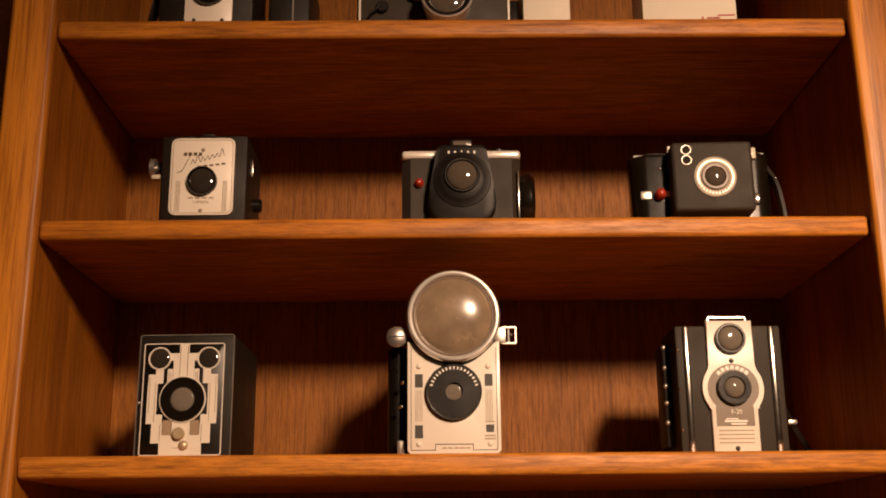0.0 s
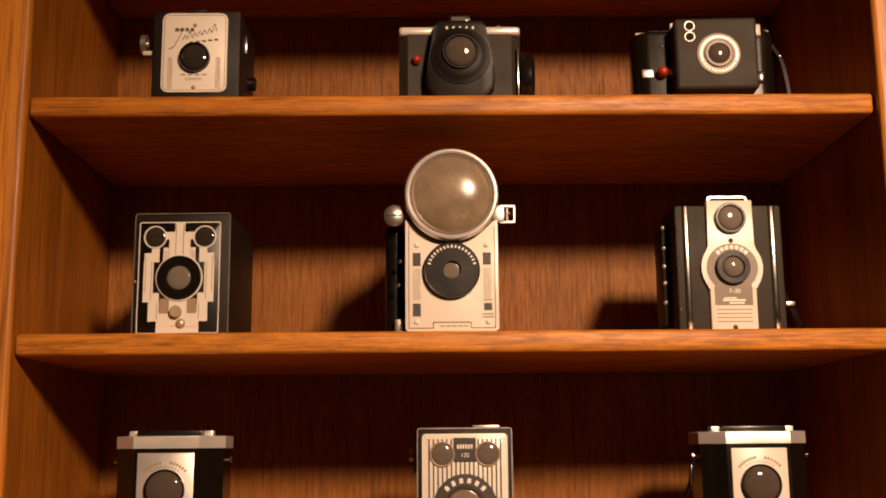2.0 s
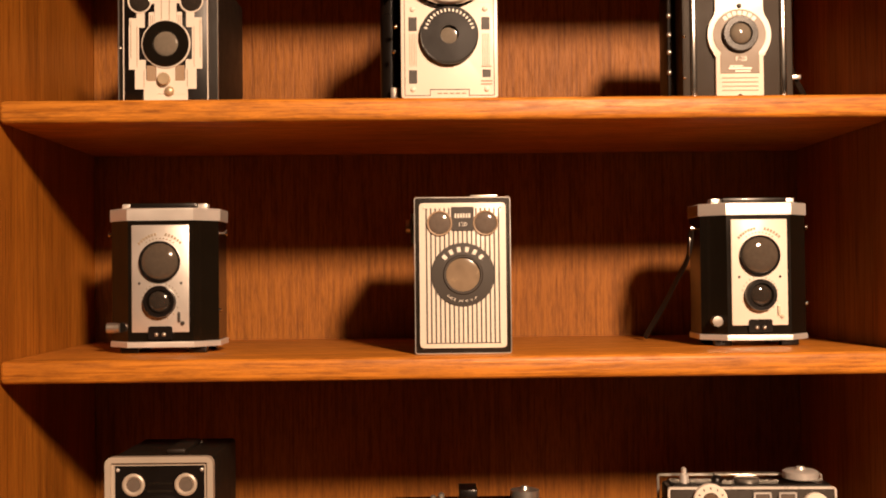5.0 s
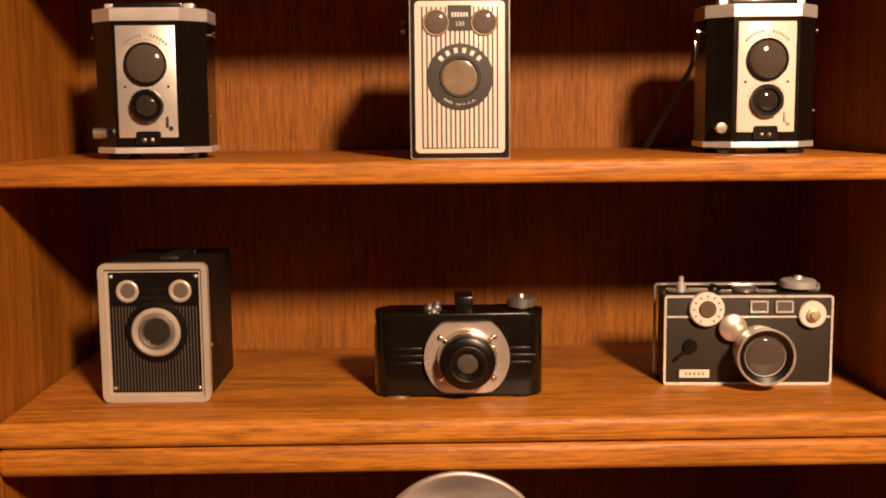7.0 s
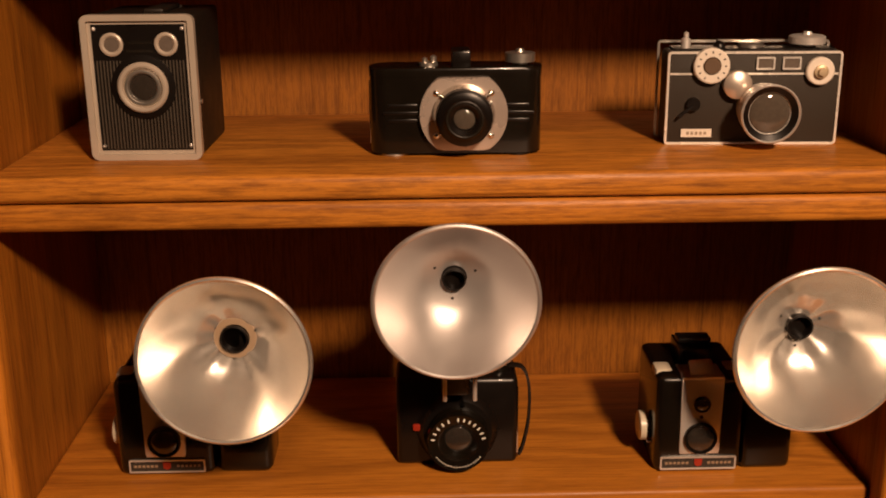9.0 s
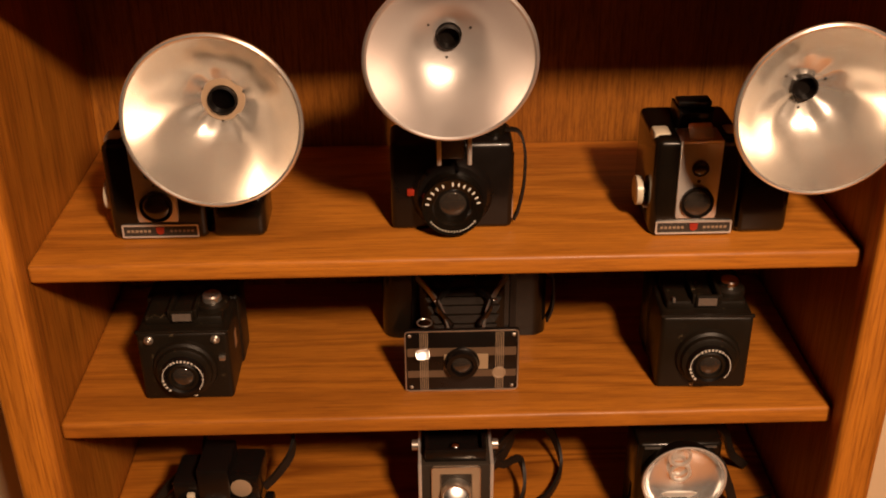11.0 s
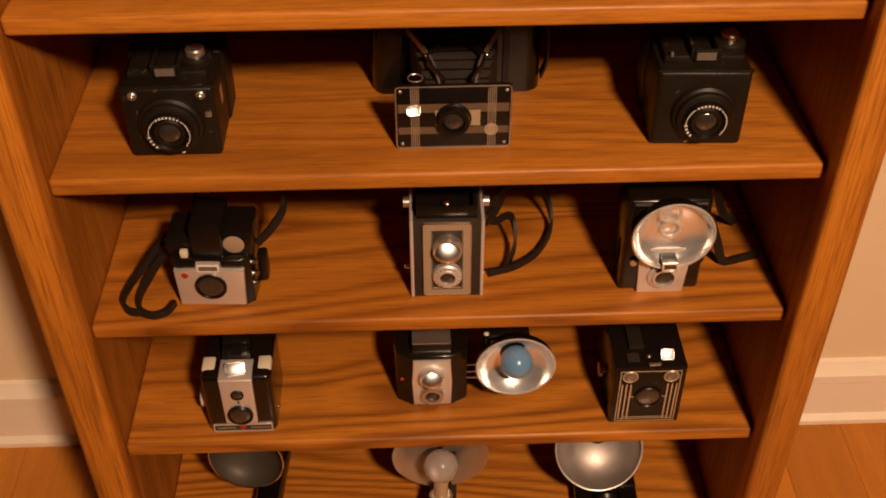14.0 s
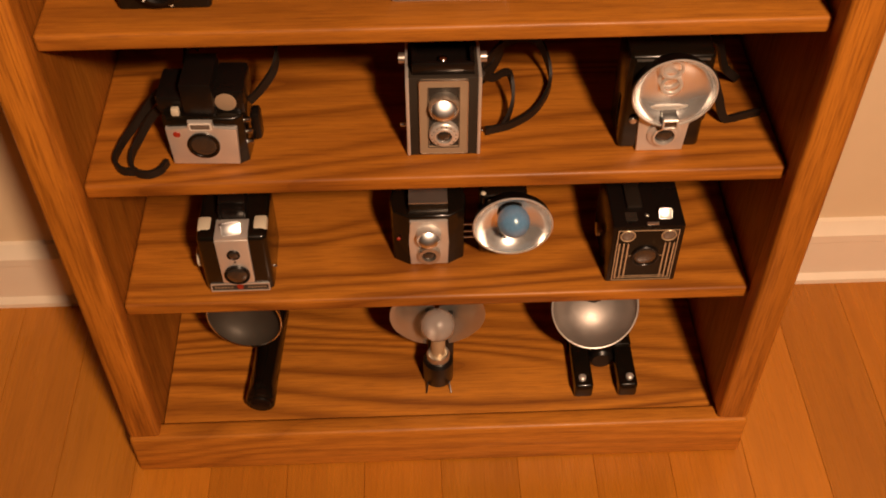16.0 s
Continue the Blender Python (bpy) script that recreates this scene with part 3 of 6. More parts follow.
def eye_level_camera():
    t = thing("viewfinder_camera", "black plastic eye-level camera with chrome top strips", "camera", 0.006, 0.030, 1.713)
    w = 0.106
    plan = [(-w / 2 + 0.008, 0.0), (w / 2 - 0.008, 0.0), (w / 2, 0.008), (w / 2, 0.03), (w / 2 - 0.01, 0.038), (-w / 2 + 0.01, 0.038), (-w / 2, 0.03), (-w / 2, 0.008)]
    part("body", pillar(plan, 0, 0.066, 0.002), GREY, t, "grey-black leatherette covered body")
    for s in (-1, 1):
        part("top_strip", bm_box(0.037, 0.036, 0.0078, (s * 0.0345, -0.0010, 0.0635), 0.0030, 3), BARE, t, "bright chrome top strip")
    out = [(-0.018, 0.0005), (0.018, 0.0005), (0.0250, 0.0050), (0.0290, 0.0120), (0.0300, 0.020), (0.0280, 0.032), (0.0220, 0.066), (0.0200, 0.072), (-0.0200, 0.072), (-0.0220, 0.066), (-0.0280, 0.032), (-0.0300, 0.020), (-0.0290, 0.0120), (-0.0250, 0.0050)]
    f = part("lens_housing", prism(out, -0.016, 0.034, 0.004), MATT, t)
    for k in range(5):
        part("letter_bar", bm_box(0.0016, 0.0003, 0.0024, (-0.0112 + 0.0056 * k, -0.0163, 0.0625)), WHITE, f)
    part("flange", lathe([(0.027, 0), (0.0250, 0.004), (0.0195, 0.0055), (0.0180, 0.0065)], (0, -0.013, 0.0385)), MATT, f)
    lens(f, (0, -0.0185, 0.0410), 0.0156, 0.0035, MATT, HAZE, 0.86, 0.35)
    v = part("viewfinder", bm_box(0.019, 0.030, 0.0085, (0, -0.004, 0.072), 0.001), BLACK, t)
    part("pane", bm_box(0.012, 0.0008, 0.004, (-0.001, -0.0047, 0.0745)), FINDER, v)
    part("shutter_button", merged(disc(0.004, 0.004, (-0.0375, 0.0, 0.040)), dome(0.0034, 0.003, (-0.0375, -0.004, 0.040))), RED, t, "red shutter button")
    part("side_strip", bm_box(0.002, 0.004, 0.046, (0.0505, -0.0005, 0.006), 0.0006), CHROME, t)
    part("winding_knob", lathe([(0.007, 0), (0.007, 0.004), (0.009, 0.0045), (0.009, 0.009), (0, 0.0095)], (0.034, 0.02, 0.0675), "up", 28), BLACK, t)
    part("side_disc", lathe([(0.0255, 0), (0.0270, 0.003), (0.0270, 0.009), (0.0240, 0.0125), (0, 0.013)], (0.0530, 0.026, 0.0290), "right", 32), BAKELITE, t, "large black side disc")


eye_level_camera()


def square_front_camera():
    t = thing("viewfinder_camera", "black folding-box camera with a square front and ringed lens", "camera", 0.226, 0.045, 1.713, -3)
    plan = []
    for cx, cy, a0 in ((0.047, 0.018, -90), (0.047, 0.028, 0), (-0.050, 0.028, 90), (-0.050, 0.018, 180)):
        plan += [(cx + 0.015 * math.cos(radians(a0 + 90 * k / 6)), cy + 0.015 * math.sin(radians(a0 + 90 * k / 6))) for k in range(7)]
    part("body", pillar(plan, 0, 0.0745, 0.004), BAKELITE, t)
    f = part("front_box", bm_box(0.0715, 0.028, 0.0650, (0.0042, -0.020, 0.0120), 0.0035, 3), GREY, t, "charcoal leather-grained front box")
    part("lens_ring", ring(0.0120, 0.0186, 0.0018, (0.0055, -0.020, 0.0432)), SILVER, f, "pale metal ring round the lens")
    part("writing", arc_bars(12, 0.0155, 120, 240, 0.0011, 0.0016, (0.0055, -0.0219, 0.0432)), UMBER, f)
    lens(f, (0.0055, -0.0205, 0.0432), 0.0122, 0.0022, BROWN, HAZE, 0.74, 0.4)
    for z in (0.0693, 0.0596):
        e = part("finder_eye", ring(0.0036, 0.0047, 0.0006, (-0.0185, -0.020, z), seg=24), BARE, f)
        part("pane", disc(0.0037, 0.0004, (-0.0185, -0.020, z)), LENS, e)
    part("top_cap", merged(bm_box(0.034, 0.022, 0.0025, (-0.044, 0.011, 0.0740), 0.001), bm_box(0.004, 0.004, 0.009, (-0.0285, 0.006, 0.0740), 0.0008)), BARE, t, "bright nickel top plate")
    part("top_cap", bm_box(0.022, 0.022, 0.0025, (0.047, 0.011, 0.0740), 0.001), STEEL, t, "worn nickel top cap")
    part("lug", bm_box(0.009, 0.005, 0.011, (0.0435, -0.001, 0.0665), 0.0015), IVORY, t)
    part("shutter_lever", merged(disc(0.0048, 0.007, (-0.0400, 0.003, 0.0345)), dome(0.0044, 0.0035, (-0.0400, -0.004, 0.0345))), RED, t, "red shutter button")
    part("lever_tip", bm_box(0.007, 0.003, 0.0045, (-0.0335, -0.002, 0.0325), 0.0008), IVORY, t)
    part("side_plate", bm_box(0.0100, 0.0016, 0.0075, (-0.0525, 0.0022, 0.0310), 0.0005), STEEL, t)
    part("latch", bm_box(0.006, 0.004, 0.011, (0.0465, 0.000, 0.0235), 0.0015), CHROME, t)
    part("side_strap", ribbon([(0.060, 0.018, 0.062), (0.066, 0.012, 0.046), (0.069, 0.008, 0.024), (0.071, 0.008, 0.003)], 0.012, 0.003, (0, 1, 0)), STRAP, t)
    part("strap_stud", dome(0.0022, 0.002, (0.0655, 0.008, 0.050), "front", 4, 12), CHROME, t)
    screws(t, [(-0.0385, 0.0600)], 0.003, 0.0018, CHROME)


square_front_camera()


# ---- third row ----
def deco_box_camera():
    t = thing("box_camera", "black box camera with a cream art deco front plate", "camera", -0.2275, 0.024, 1.515, -1.5)
    part("body", bm_box(0.080, 0.105, 0.1025, bevel=0.0025), LEATHER, t)
    part("edge", frame_bm(0.080, 0.1025, 0.0006, 0.002, -0.0006, 0, 0, 0.0025), STEEL, t, "worn nickel edge")
    cx, u = -0.0015, 0.000163
    p = part("front_plate", prism(rrect(0.0680, 0.0935, 0.0025, cx, 0.0012), -0.0020, 0.0018, 0.0003), BLACK, t, "black front plate with cream deco lines")
    part("outline", frame_bm(0.0680, 0.0935, 0.0008, 0.0004, -0.0024, cx, 0.0012, 0.002), CREAM, p)
    layer = [0]

    def inlay(x0, x1, v0, v1, m=CREAM):
        """A flat inlay between two half-widths and two heights, on a grid of 415 by 577 over the plate."""
        layer[0] += 1
        part("inlay", bars([(cx + (x0 + x1) / 2 * u, 0.0012 + (v0 + v1) / 2 * u, (x1 - x0) * u, (v1 - v0) * u)], -0.0020 - 0.00002 * layer[0], 0.0003), m, p)

    inlay(-25, 25, 480, 570)
    inlay(-78, 78, 483, 522)
    inlay(-54, 54, 390, 488)
    inlay(-46, 46, 40, 178)
    inlay(-108, 108, 4, 38)
    for s in (-1, 1):
        for x0, x1, v0, v1 in ((102, 142, 365, 442), (105, 178, 365, 412), (130, 180, 207, 367), (98, 180, 160, 207), (96, 151, 62, 162), (40, 149, 62, 108), (38, 108, 36, 62), (56, 82, 372, 440)):
            inlay(min(s * x0, s * x1), max(s * x0, s * x1), v0, v1)
        inlay(min(s * 48, s * 93), max(s * 48, s * 93), 102, 178, TAN)
        for x, v0, v1 in ((64, 376, 424), (73, 376, 424), (140, 170, 370), (170, 215, 400), (20, 400, 560), (60, 106, 176), (74, 106, 176), (106, 70, 158)):
            inlay(s * x - 1.6, s * x + 1.6, v0, v1, FADED)
        part("finder_ring", ring(0.0084, 0.0097, 0.0010, (cx + s * 0.0206, -0.002, 0.0818), seg=32), CREAM, p)
        part("finder_lens", dome(0.0086, 0.0018, (cx + s * 0.0206, -0.0019, 0.0818)), LENS, p)
    part("lens_ring", ring(0.0182, 0.0196, 0.0012, (cx + 0.0004, -0.0024, 0.0474)), CREAM, p)
    lens(p, (cx + 0.0004, -0.002, 0.0474), 0.0184, 0.0030, BAKELITE, PUPIL, 0.54, 0.15)
    part("shutter_knob", merged(disc(0.0050, 0.004, (cx - 0.001, -0.0030, 0.0190)), dome(0.0040, 0.003, (cx + 0.0030, -0.0030, 0.0095))), GOLD, p)
    part("handle", bm_box(0.016, 0.06, 0.004, (0.0, 0.02, 0.1020), 0.0015), STRAP, t)
    part("winding_key", lathe([(0.003, 0), (0.003, 0.003), (0.007, 0.0035), (0.007, 0.006)], (-0.0395, 0.05, 0.032), "left", 18), STEEL, t)
    screws(t, [(-0.0385, 0.045)], 0.0, 0.0014)


deco_box_camera()


def press_flash_camera():
    t = thing("flash_box_camera", "cream-fronted box camera with a large round built-in flash lamp", "camera", -0.003, 0.018, 1.515)
    part("body", bm_box(0.076, 0.085, 0.098, (0, 0.001, 0), 0.003), LEATHER, t)
    r, cz = 0.0385, 0.114
    out = [(-0.0385, 0.003), (-0.0355, 0.0), (0.0355, 0.0), (0.0385, 0.003), (0.0385, 0.094)]
    for k in range(11):
        a = radians(-32 - 116 * k / 10)
        out.append((0.0395 * math.cos(a), cz - 0.001 + 0.0395 * math.sin(a)))
    out.append((-0.0385, 0.094))
    p = part("front_plate", prism(out, -0.0022, 0.003, 0.0005), CREAM, t, "cream metal front plate")
    part("outline", merged(bars([(-0.0355, 0.046, 0.0005, 0.085), (0.0355, 0.046, 0.0005, 0.085), (-0.0255, 0.0035, 0.020, 0.0005), (0.0255, 0.0035, 0.020, 0.0005), (-0.0155, 0.0058, 0.0005, 0.005), (0.0155, 0.0058, 0.0005, 0.005), (0, 0.0083, 0.0315, 0.0006)], -0.0023)), INK, p)
    part("writing", bars([(-0.008 + 0.0048 * k, 0.0052, 0.0036, 0.0010) for k in range(5)], -0.0023), FADED, p)
    for x, z, h in ((-0.0290, 0.0605, 0.011), (0.0290, 0.0610, 0.010), (-0.0290, 0.0185, 0.0105), (0.0295, 0.0210, 0.006)):
        part("dark_panel", bm_box(0.0065, 0.0005, h, (x, -0.0026, z - h / 2)), INK, p)
    for s in (-1, 1):
        part("grille", bars([(s * 0.0290 + k * 0.0013, 0.040, 0.0004, 0.026) for k in (-2, -1, 0, 1, 2)], -0.0023), FADED, p)
    part("writing", bars([(0.0295, 0.0150, 0.009, 0.0010), (0.0295, 0.0125, 0.009, 0.0010), (0.0295, 0.0265, 0.008, 0.0008)], -0.0023), FADED, p)
    screws(p, [(-0.0290, 0.0725), (0.0285, 0.0725), (-0.0290, 0.0085), (0.0295, 0.0085)], -0.0022, 0.0024, CREAM)
    b = lens(p, (0.0, -0.002, 0.0510), 0.0232, 0.007, BLACK, PUPIL, 0.30, 0.1)
    part("face_ring", lathe([(0.0226, 0.0066), (0.0160, 0.0050), (0.0080, 0.0045), (0.0072, 0.002)], (0.0, -0.002, 0.0510), closed=False), BLACK, b)
    part("writing", arc_bars(17, 0.0192, -75, 75, 0.0014, 0.0023, (0.0, -0.0091, 0.0510)), WHITE, b)
    h = part("lamp_housing", lathe([(0.030, -0.050), (0.034, -0.030), (0.0375, 0.0), (0.0375, 0.008)], (0, 0, cz)), BLACK, t)
    part("rim", ring(0.0335, 0.0392, 0.007, (0, -0.0055, cz)), SATIN, h, "polished metal lamp rim")
    part("diffuser", dome(0.0340, 0.010, (0, -0.0065, cz), n=9), FROST, h, "smoky frosted glass lamp lens")
    part("inner_ring", ring(0.0318, 0.0340, 0.0016, (0, -0.0085, cz)), BROWN, h)
    k = part("clamp_knob", lathe([(0.004, -0.02), (0.004, 0.0), (0.0088, 0.0005), (0.0088, 0.005), (0.006, 0.0072), (0, 0.0076)], (-0.0475, 0.006, 0.0985), seg=28), STEEL, t, "slotted metal clamp knob")
    part("slot", bm_box(0.012, 0.0012, 0.0010, (-0.0475, -0.0023, 0.098)), INK, k)
    part("battery_tube", lathe([(0.009, 0), (0.009, 0.088), (0.007, 0.09)], (-0.047, 0.03, 0.004), "up", 24), BLACK, t)
    v = part("side_finder", frame_bm(0.0130, 0.0150, 0.0014, 0.004, 0.002, 0.0470, 0.0920, 0.001), STEEL, t)
    part("bead", merged(dome(0.0016, 0.001, (0.049, 0.003, 0.1), "front", 3, 10), bm_box(0.0016, 0.001, 0.012, (0.047, 0.004, 0.0935))), CHROME, v)
    part("bracket", bm_box(0.010, 0.004, 0.014, (0.0395, 0.001, 0.0925), 0.001), STEEL, t)
    part("side_rivet", merged(dome(0.0020, 0.002, (-0.0425, 0.004, 0.060), "front", 3, 12), dome(0.0020, 0.002, (-0.0440, 0.004, 0.040), "front", 3, 12)), CHROME, t)
    part("side_key", bm_box(0.007, 0.004, 0.012, (-0.044, 0.012, 0.001), 0.001), STEEL, t)
    part("top_cap", lathe([(0.016, 0), (0.016, 0.006), (0.012, 0.009), (0, 0.009)], (0.008, 0.03, 0.147), "up", 24), BLACK, t)


press_flash_camera()


def twin_lens_flat():
    t = thing("twin_lens_camera", "black box twin-lens camera with a cream keyhole plate and chrome strips", "camera", 0.2360, 0.045, 1.515, 0)
    t.scale = (1.07, 1.07, 1.07)
    part("body", bm_box(0.086, 0.056, 0.104, bevel=0.002), GREY, t)
    for x in (-0.0345, 0.0350):
        part("chrome_strip", bm_box(0.0046, 0.003, 0.1035, (x, -0.0028, 0.0), 0.0012), CHROME, t)
    c = 0.0005
    out = [(c - 0.0185, 0.001), (c + 0.0185, 0.001), (c + 0.0185, 0.036)]
    for k in range(13):
        a = radians(-42 + 84 * k / 12)
        out.append((c + 0.0245 * math.cos(a), 0.0525 + 0.0245 * math.sin(a)))
    out += [(c + 0.0185, 0.072), (c + 0.0186, 0.1075), (c - 0.0186, 0.1075), (c - 0.0185, 0.072)]
    for k in range(13):
        a = radians(138 + 84 * k / 12)
        out.append((c + 0.0245 * math.cos(a), 0.0525 + 0.0245 * math.sin(a)))
    out.append((c - 0.0185, 0.036))
    p = part("front_plate", prism(out, -0.0035, 0.004, 0.0008), CREAM, t, "cream keyhole-shaped front plate")
    inner = [(c - 0.0150, 0.0225), (c + 0.0150, 0.0225), (c + 0.0150, 0.036)]
    for k in range(25):
        a = radians(-45 + 270 * k / 24)
        inner.append((c + 0.0205 * math.cos(a), 0.0525 + 0.0195 * math.sin(a)))
    inner.append((c - 0.0150, 0.036))
    part("brown_panel", prism(inner, -0.0040, 0.0008), paint("grey_brown_panel", (0.17, 0.125, 0.085), 0.45), p, "faded brown inner panel")
    part("writing", arc_bars(7, 0.0165, -42, 42, 0.0030, 0.0032, (c, -0.0041, 0.0525)), WHITE, p)
    lettering("F-20", 0.0050, (c + 0.001, -0.0042, 0.0335), WHITE, p)
    part("emblem", merged(bars([(c, 0.0262, 0.018, 0.0016), (c + 0.002, 0.0240, 0.012, 0.0012), (c - 0.003, 0.0280, 0.010, 0.0010)], -0.0041)), WHITE, p)
    part("writing", bars([(c, 0.0190 - 0.0032 * k, 0.028, 0.0008) for k in range(4)], -0.0036), FADED, p)
    screws(p, [(c, 0.0745), (c, 0.0048)], -0.0036, 0.0020, INK)
    lens(p, (c, -0.0035, 0.0925), 0.0124, 0.0040, BAKELITE, PUPIL, 0.80, 0.35)
    lens(p, (c, -0.0038, 0.0525), 0.0137, 0.0045, BAKELITE, PUPIL, 0.62, 0.5)
    part("top_handle", frame_bm(0.032, 0.0080, 0.0014, 0.006, 0.002, c, 0.1040, 0.0022), CHROME, t)
    for z in (0.084, 0.052, 0.020):
        part("rivet", dome(0.0014, 0.001, (-0.0412, 0.0, z), "front", 3, 10), CHROME, t)
    part("side_box", bm_box(0.007, 0.030, 0.085, (-0.0460, 0.022, 0.008), 0.002), LEATHER, t)
    for z in (0.090, 0.073, 0.058, 0.044, 0.028):
        part("side_stud", dome(0.0022, 0.0016, (-0.0480, 0.022, z), "front", 3, 12), STEEL, t)
    part("carrying_strap", ribbon([(0.043, 0.05, 0.100), (0.054, 0.06, 0.092), (0.060, 0.075, 0.062), (0.074, 0.09, 0.036), (0.090, 0.10, 0.014), (0.10, 0.11, 0.003)], 0.006, 0.002), STRAP, t)
    part("strap_buckle", bm_box(0.008, 0.003, 0.004, (0.075, 0.086, 0.033), 0.0006), STEEL, t)


twin_lens_flat()


# ---- fourth row ----
def reflex_camera(x, y, turn, label, lever):
    t = thing("reflex_camera", label, "camera", x, y, 1.313, turn, "twin reflex cameras")
    t.scale = (0.95, 0.95, 0.95)

    def plan(front, half, d0, depth, off=0.0):
        return [(-front, -off), (front, -off), (half, d0), (half, depth - 0.012), (half - 0.012, depth), (-half + 0.012, depth), (-half, depth - 0.012), (-half, d0)]

    part("body", pillar(plan(0.0285, 0.0475, 0.018, 0.068), 0.009, 0.110), BAKELITE, t)
    part("base_band", pillar(plan(0.0290, 0.0490, 0.018, 0.069, 0.0015), 0.0055, 0.005, 0.0008), SATIN, t, "bright metal base band")
    for sx in (-0.03, 0.03):
        for sy in (0.014, 0.056):
            part("foot", bm_box(0.016, 0.010, 0.0056, (sx, sy - 0.005, 0.0), 0.001), BLACK, t)
    part("top_band", pillar(plan(0.0290, 0.0490, 0.018, 0.069, 0.0015), 0.1165, 0.0110, 0.0012), SATIN, t, "bright metal top band")
    part("finder_hood", bm_box(0.058, 0.045, 0.0055, (0, 0.010, 0.1270), 0.001), BLACK, t)
    for s in (-1, 1):
        part("hood_catch", bm_box(0.0085, 0.012, 0.0050, (s * 0.0335, 0.016, 0.1272), 0.001), SATIN, t)
    p = part("front_plate", bm_box(0.0500, 0.0020, 0.0940, (0, -0.0020, 0.0186), 0.0008), CREAM if lever else SATIN, t, "pale metal front plate")
    part("writing", merged(arc_bars(7, 0.0245, -48, -10, 0.0017, 0.0024, (0, -0.0021, 0.0800)), arc_bars(6, 0.0245, 12, 46, 0.0017, 0.0024, (0, -0.0021, 0.0800)),
                           arc_bars(9, 0.0208, -34, 34, 0.0012, 0.0010, (0, -0.0021, 0.0800))), FADED, p)
    part("writing", merged(arc_bars(6, 0.0160, 20, 75, 0.0010, 0.0010, (0, -0.0021, 0.0456)), arc_bars(7, 0.0160, 110, 250, 0.0010, 0.0010, (0, -0.0021, 0.0456)), arc_bars(5, 0.0160, 285, 340, 0.0010, 0.0010, (0, -0.0021, 0.0456))), FADED, p)
    lens(p, (0, -0.0018, 0.0805), 0.0180, 0.004, BLACK, HAZE, 0.92, 0.30, "large viewing lens")
    lens(p, (0, -0.0018, 0.0456), 0.0140, 0.007, BLACK, LENS, 0.70, 0.35)
    screws(p, [(-0.0182, 0.0615), (0.0182, 0.0615)], -0.002, 0.0012, INK)
    n = part("lug_plate", prism(rrect(0.0210, 0.0115, 0.002, 0.0, 0.0125), -0.0030, 0.003), BLACK, t)
    screws(n, [(-0.0033, 0.0168), (0.0033, 0.0168)], -0.0031, 0.0019, STEEL)
    part("shutter_lever", merged(bm_box(0.0022, 0.002, 0.009, (0.0165, -0.004, 0.0275), 0.0006), disc(0.0018, 0.002, (0.0195, -0.002, 0.0265))), IVORY if lever else INK, p)
    part("focus_knob", lathe([(0.004, 0), (0.004, 0.003), (0.0046, 0.0035), (0.0046, 0.011), (0, 0.0115)], (-0.038, 0.008, 0.0225), "front" if lever else "left", 20), STEEL, t)
    for s in (-1, 1):
        part("strap_stud", lathe([(0.0012, 0), (0.0012, 0.004), (0.0028, 0.0042), (0.0028, 0.006)], (s * 0.0475, 0.03, 0.106), "right" if s > 0 else "left", 14), CHROME, t)
    part("side_stud", lathe([(0.0015, 0), (0.0015, 0.002), (0, 0.002)], (0.0475, 0.02, 0.037), "right", 12), CHROME, t)
    if lever:
        part("carrying_strap", ribbon([(-0.052, 0.03, 0.106), (-0.0545, 0.035, 0.080), (-0.060, 0.055, 0.060), (-0.068, 0.08, 0.034), (-0.082, 0.10, 0.003)], 0.005, 0.0018), STRAP, t)
        part("strap_clip", bm_box(0.0012, 0.003, 0.018, (-0.0545, 0.027, 0.080), 0.0003), CHROME, t)


reflex_camera(-0.2440, 0.064, 0, "black bakelite twin-lens reflex camera with a pale metal front", 0)
reflex_camera(0.2570, 0.066, 0, "black bakelite twin-lens reflex camera with a cream front and neck strap", 1)


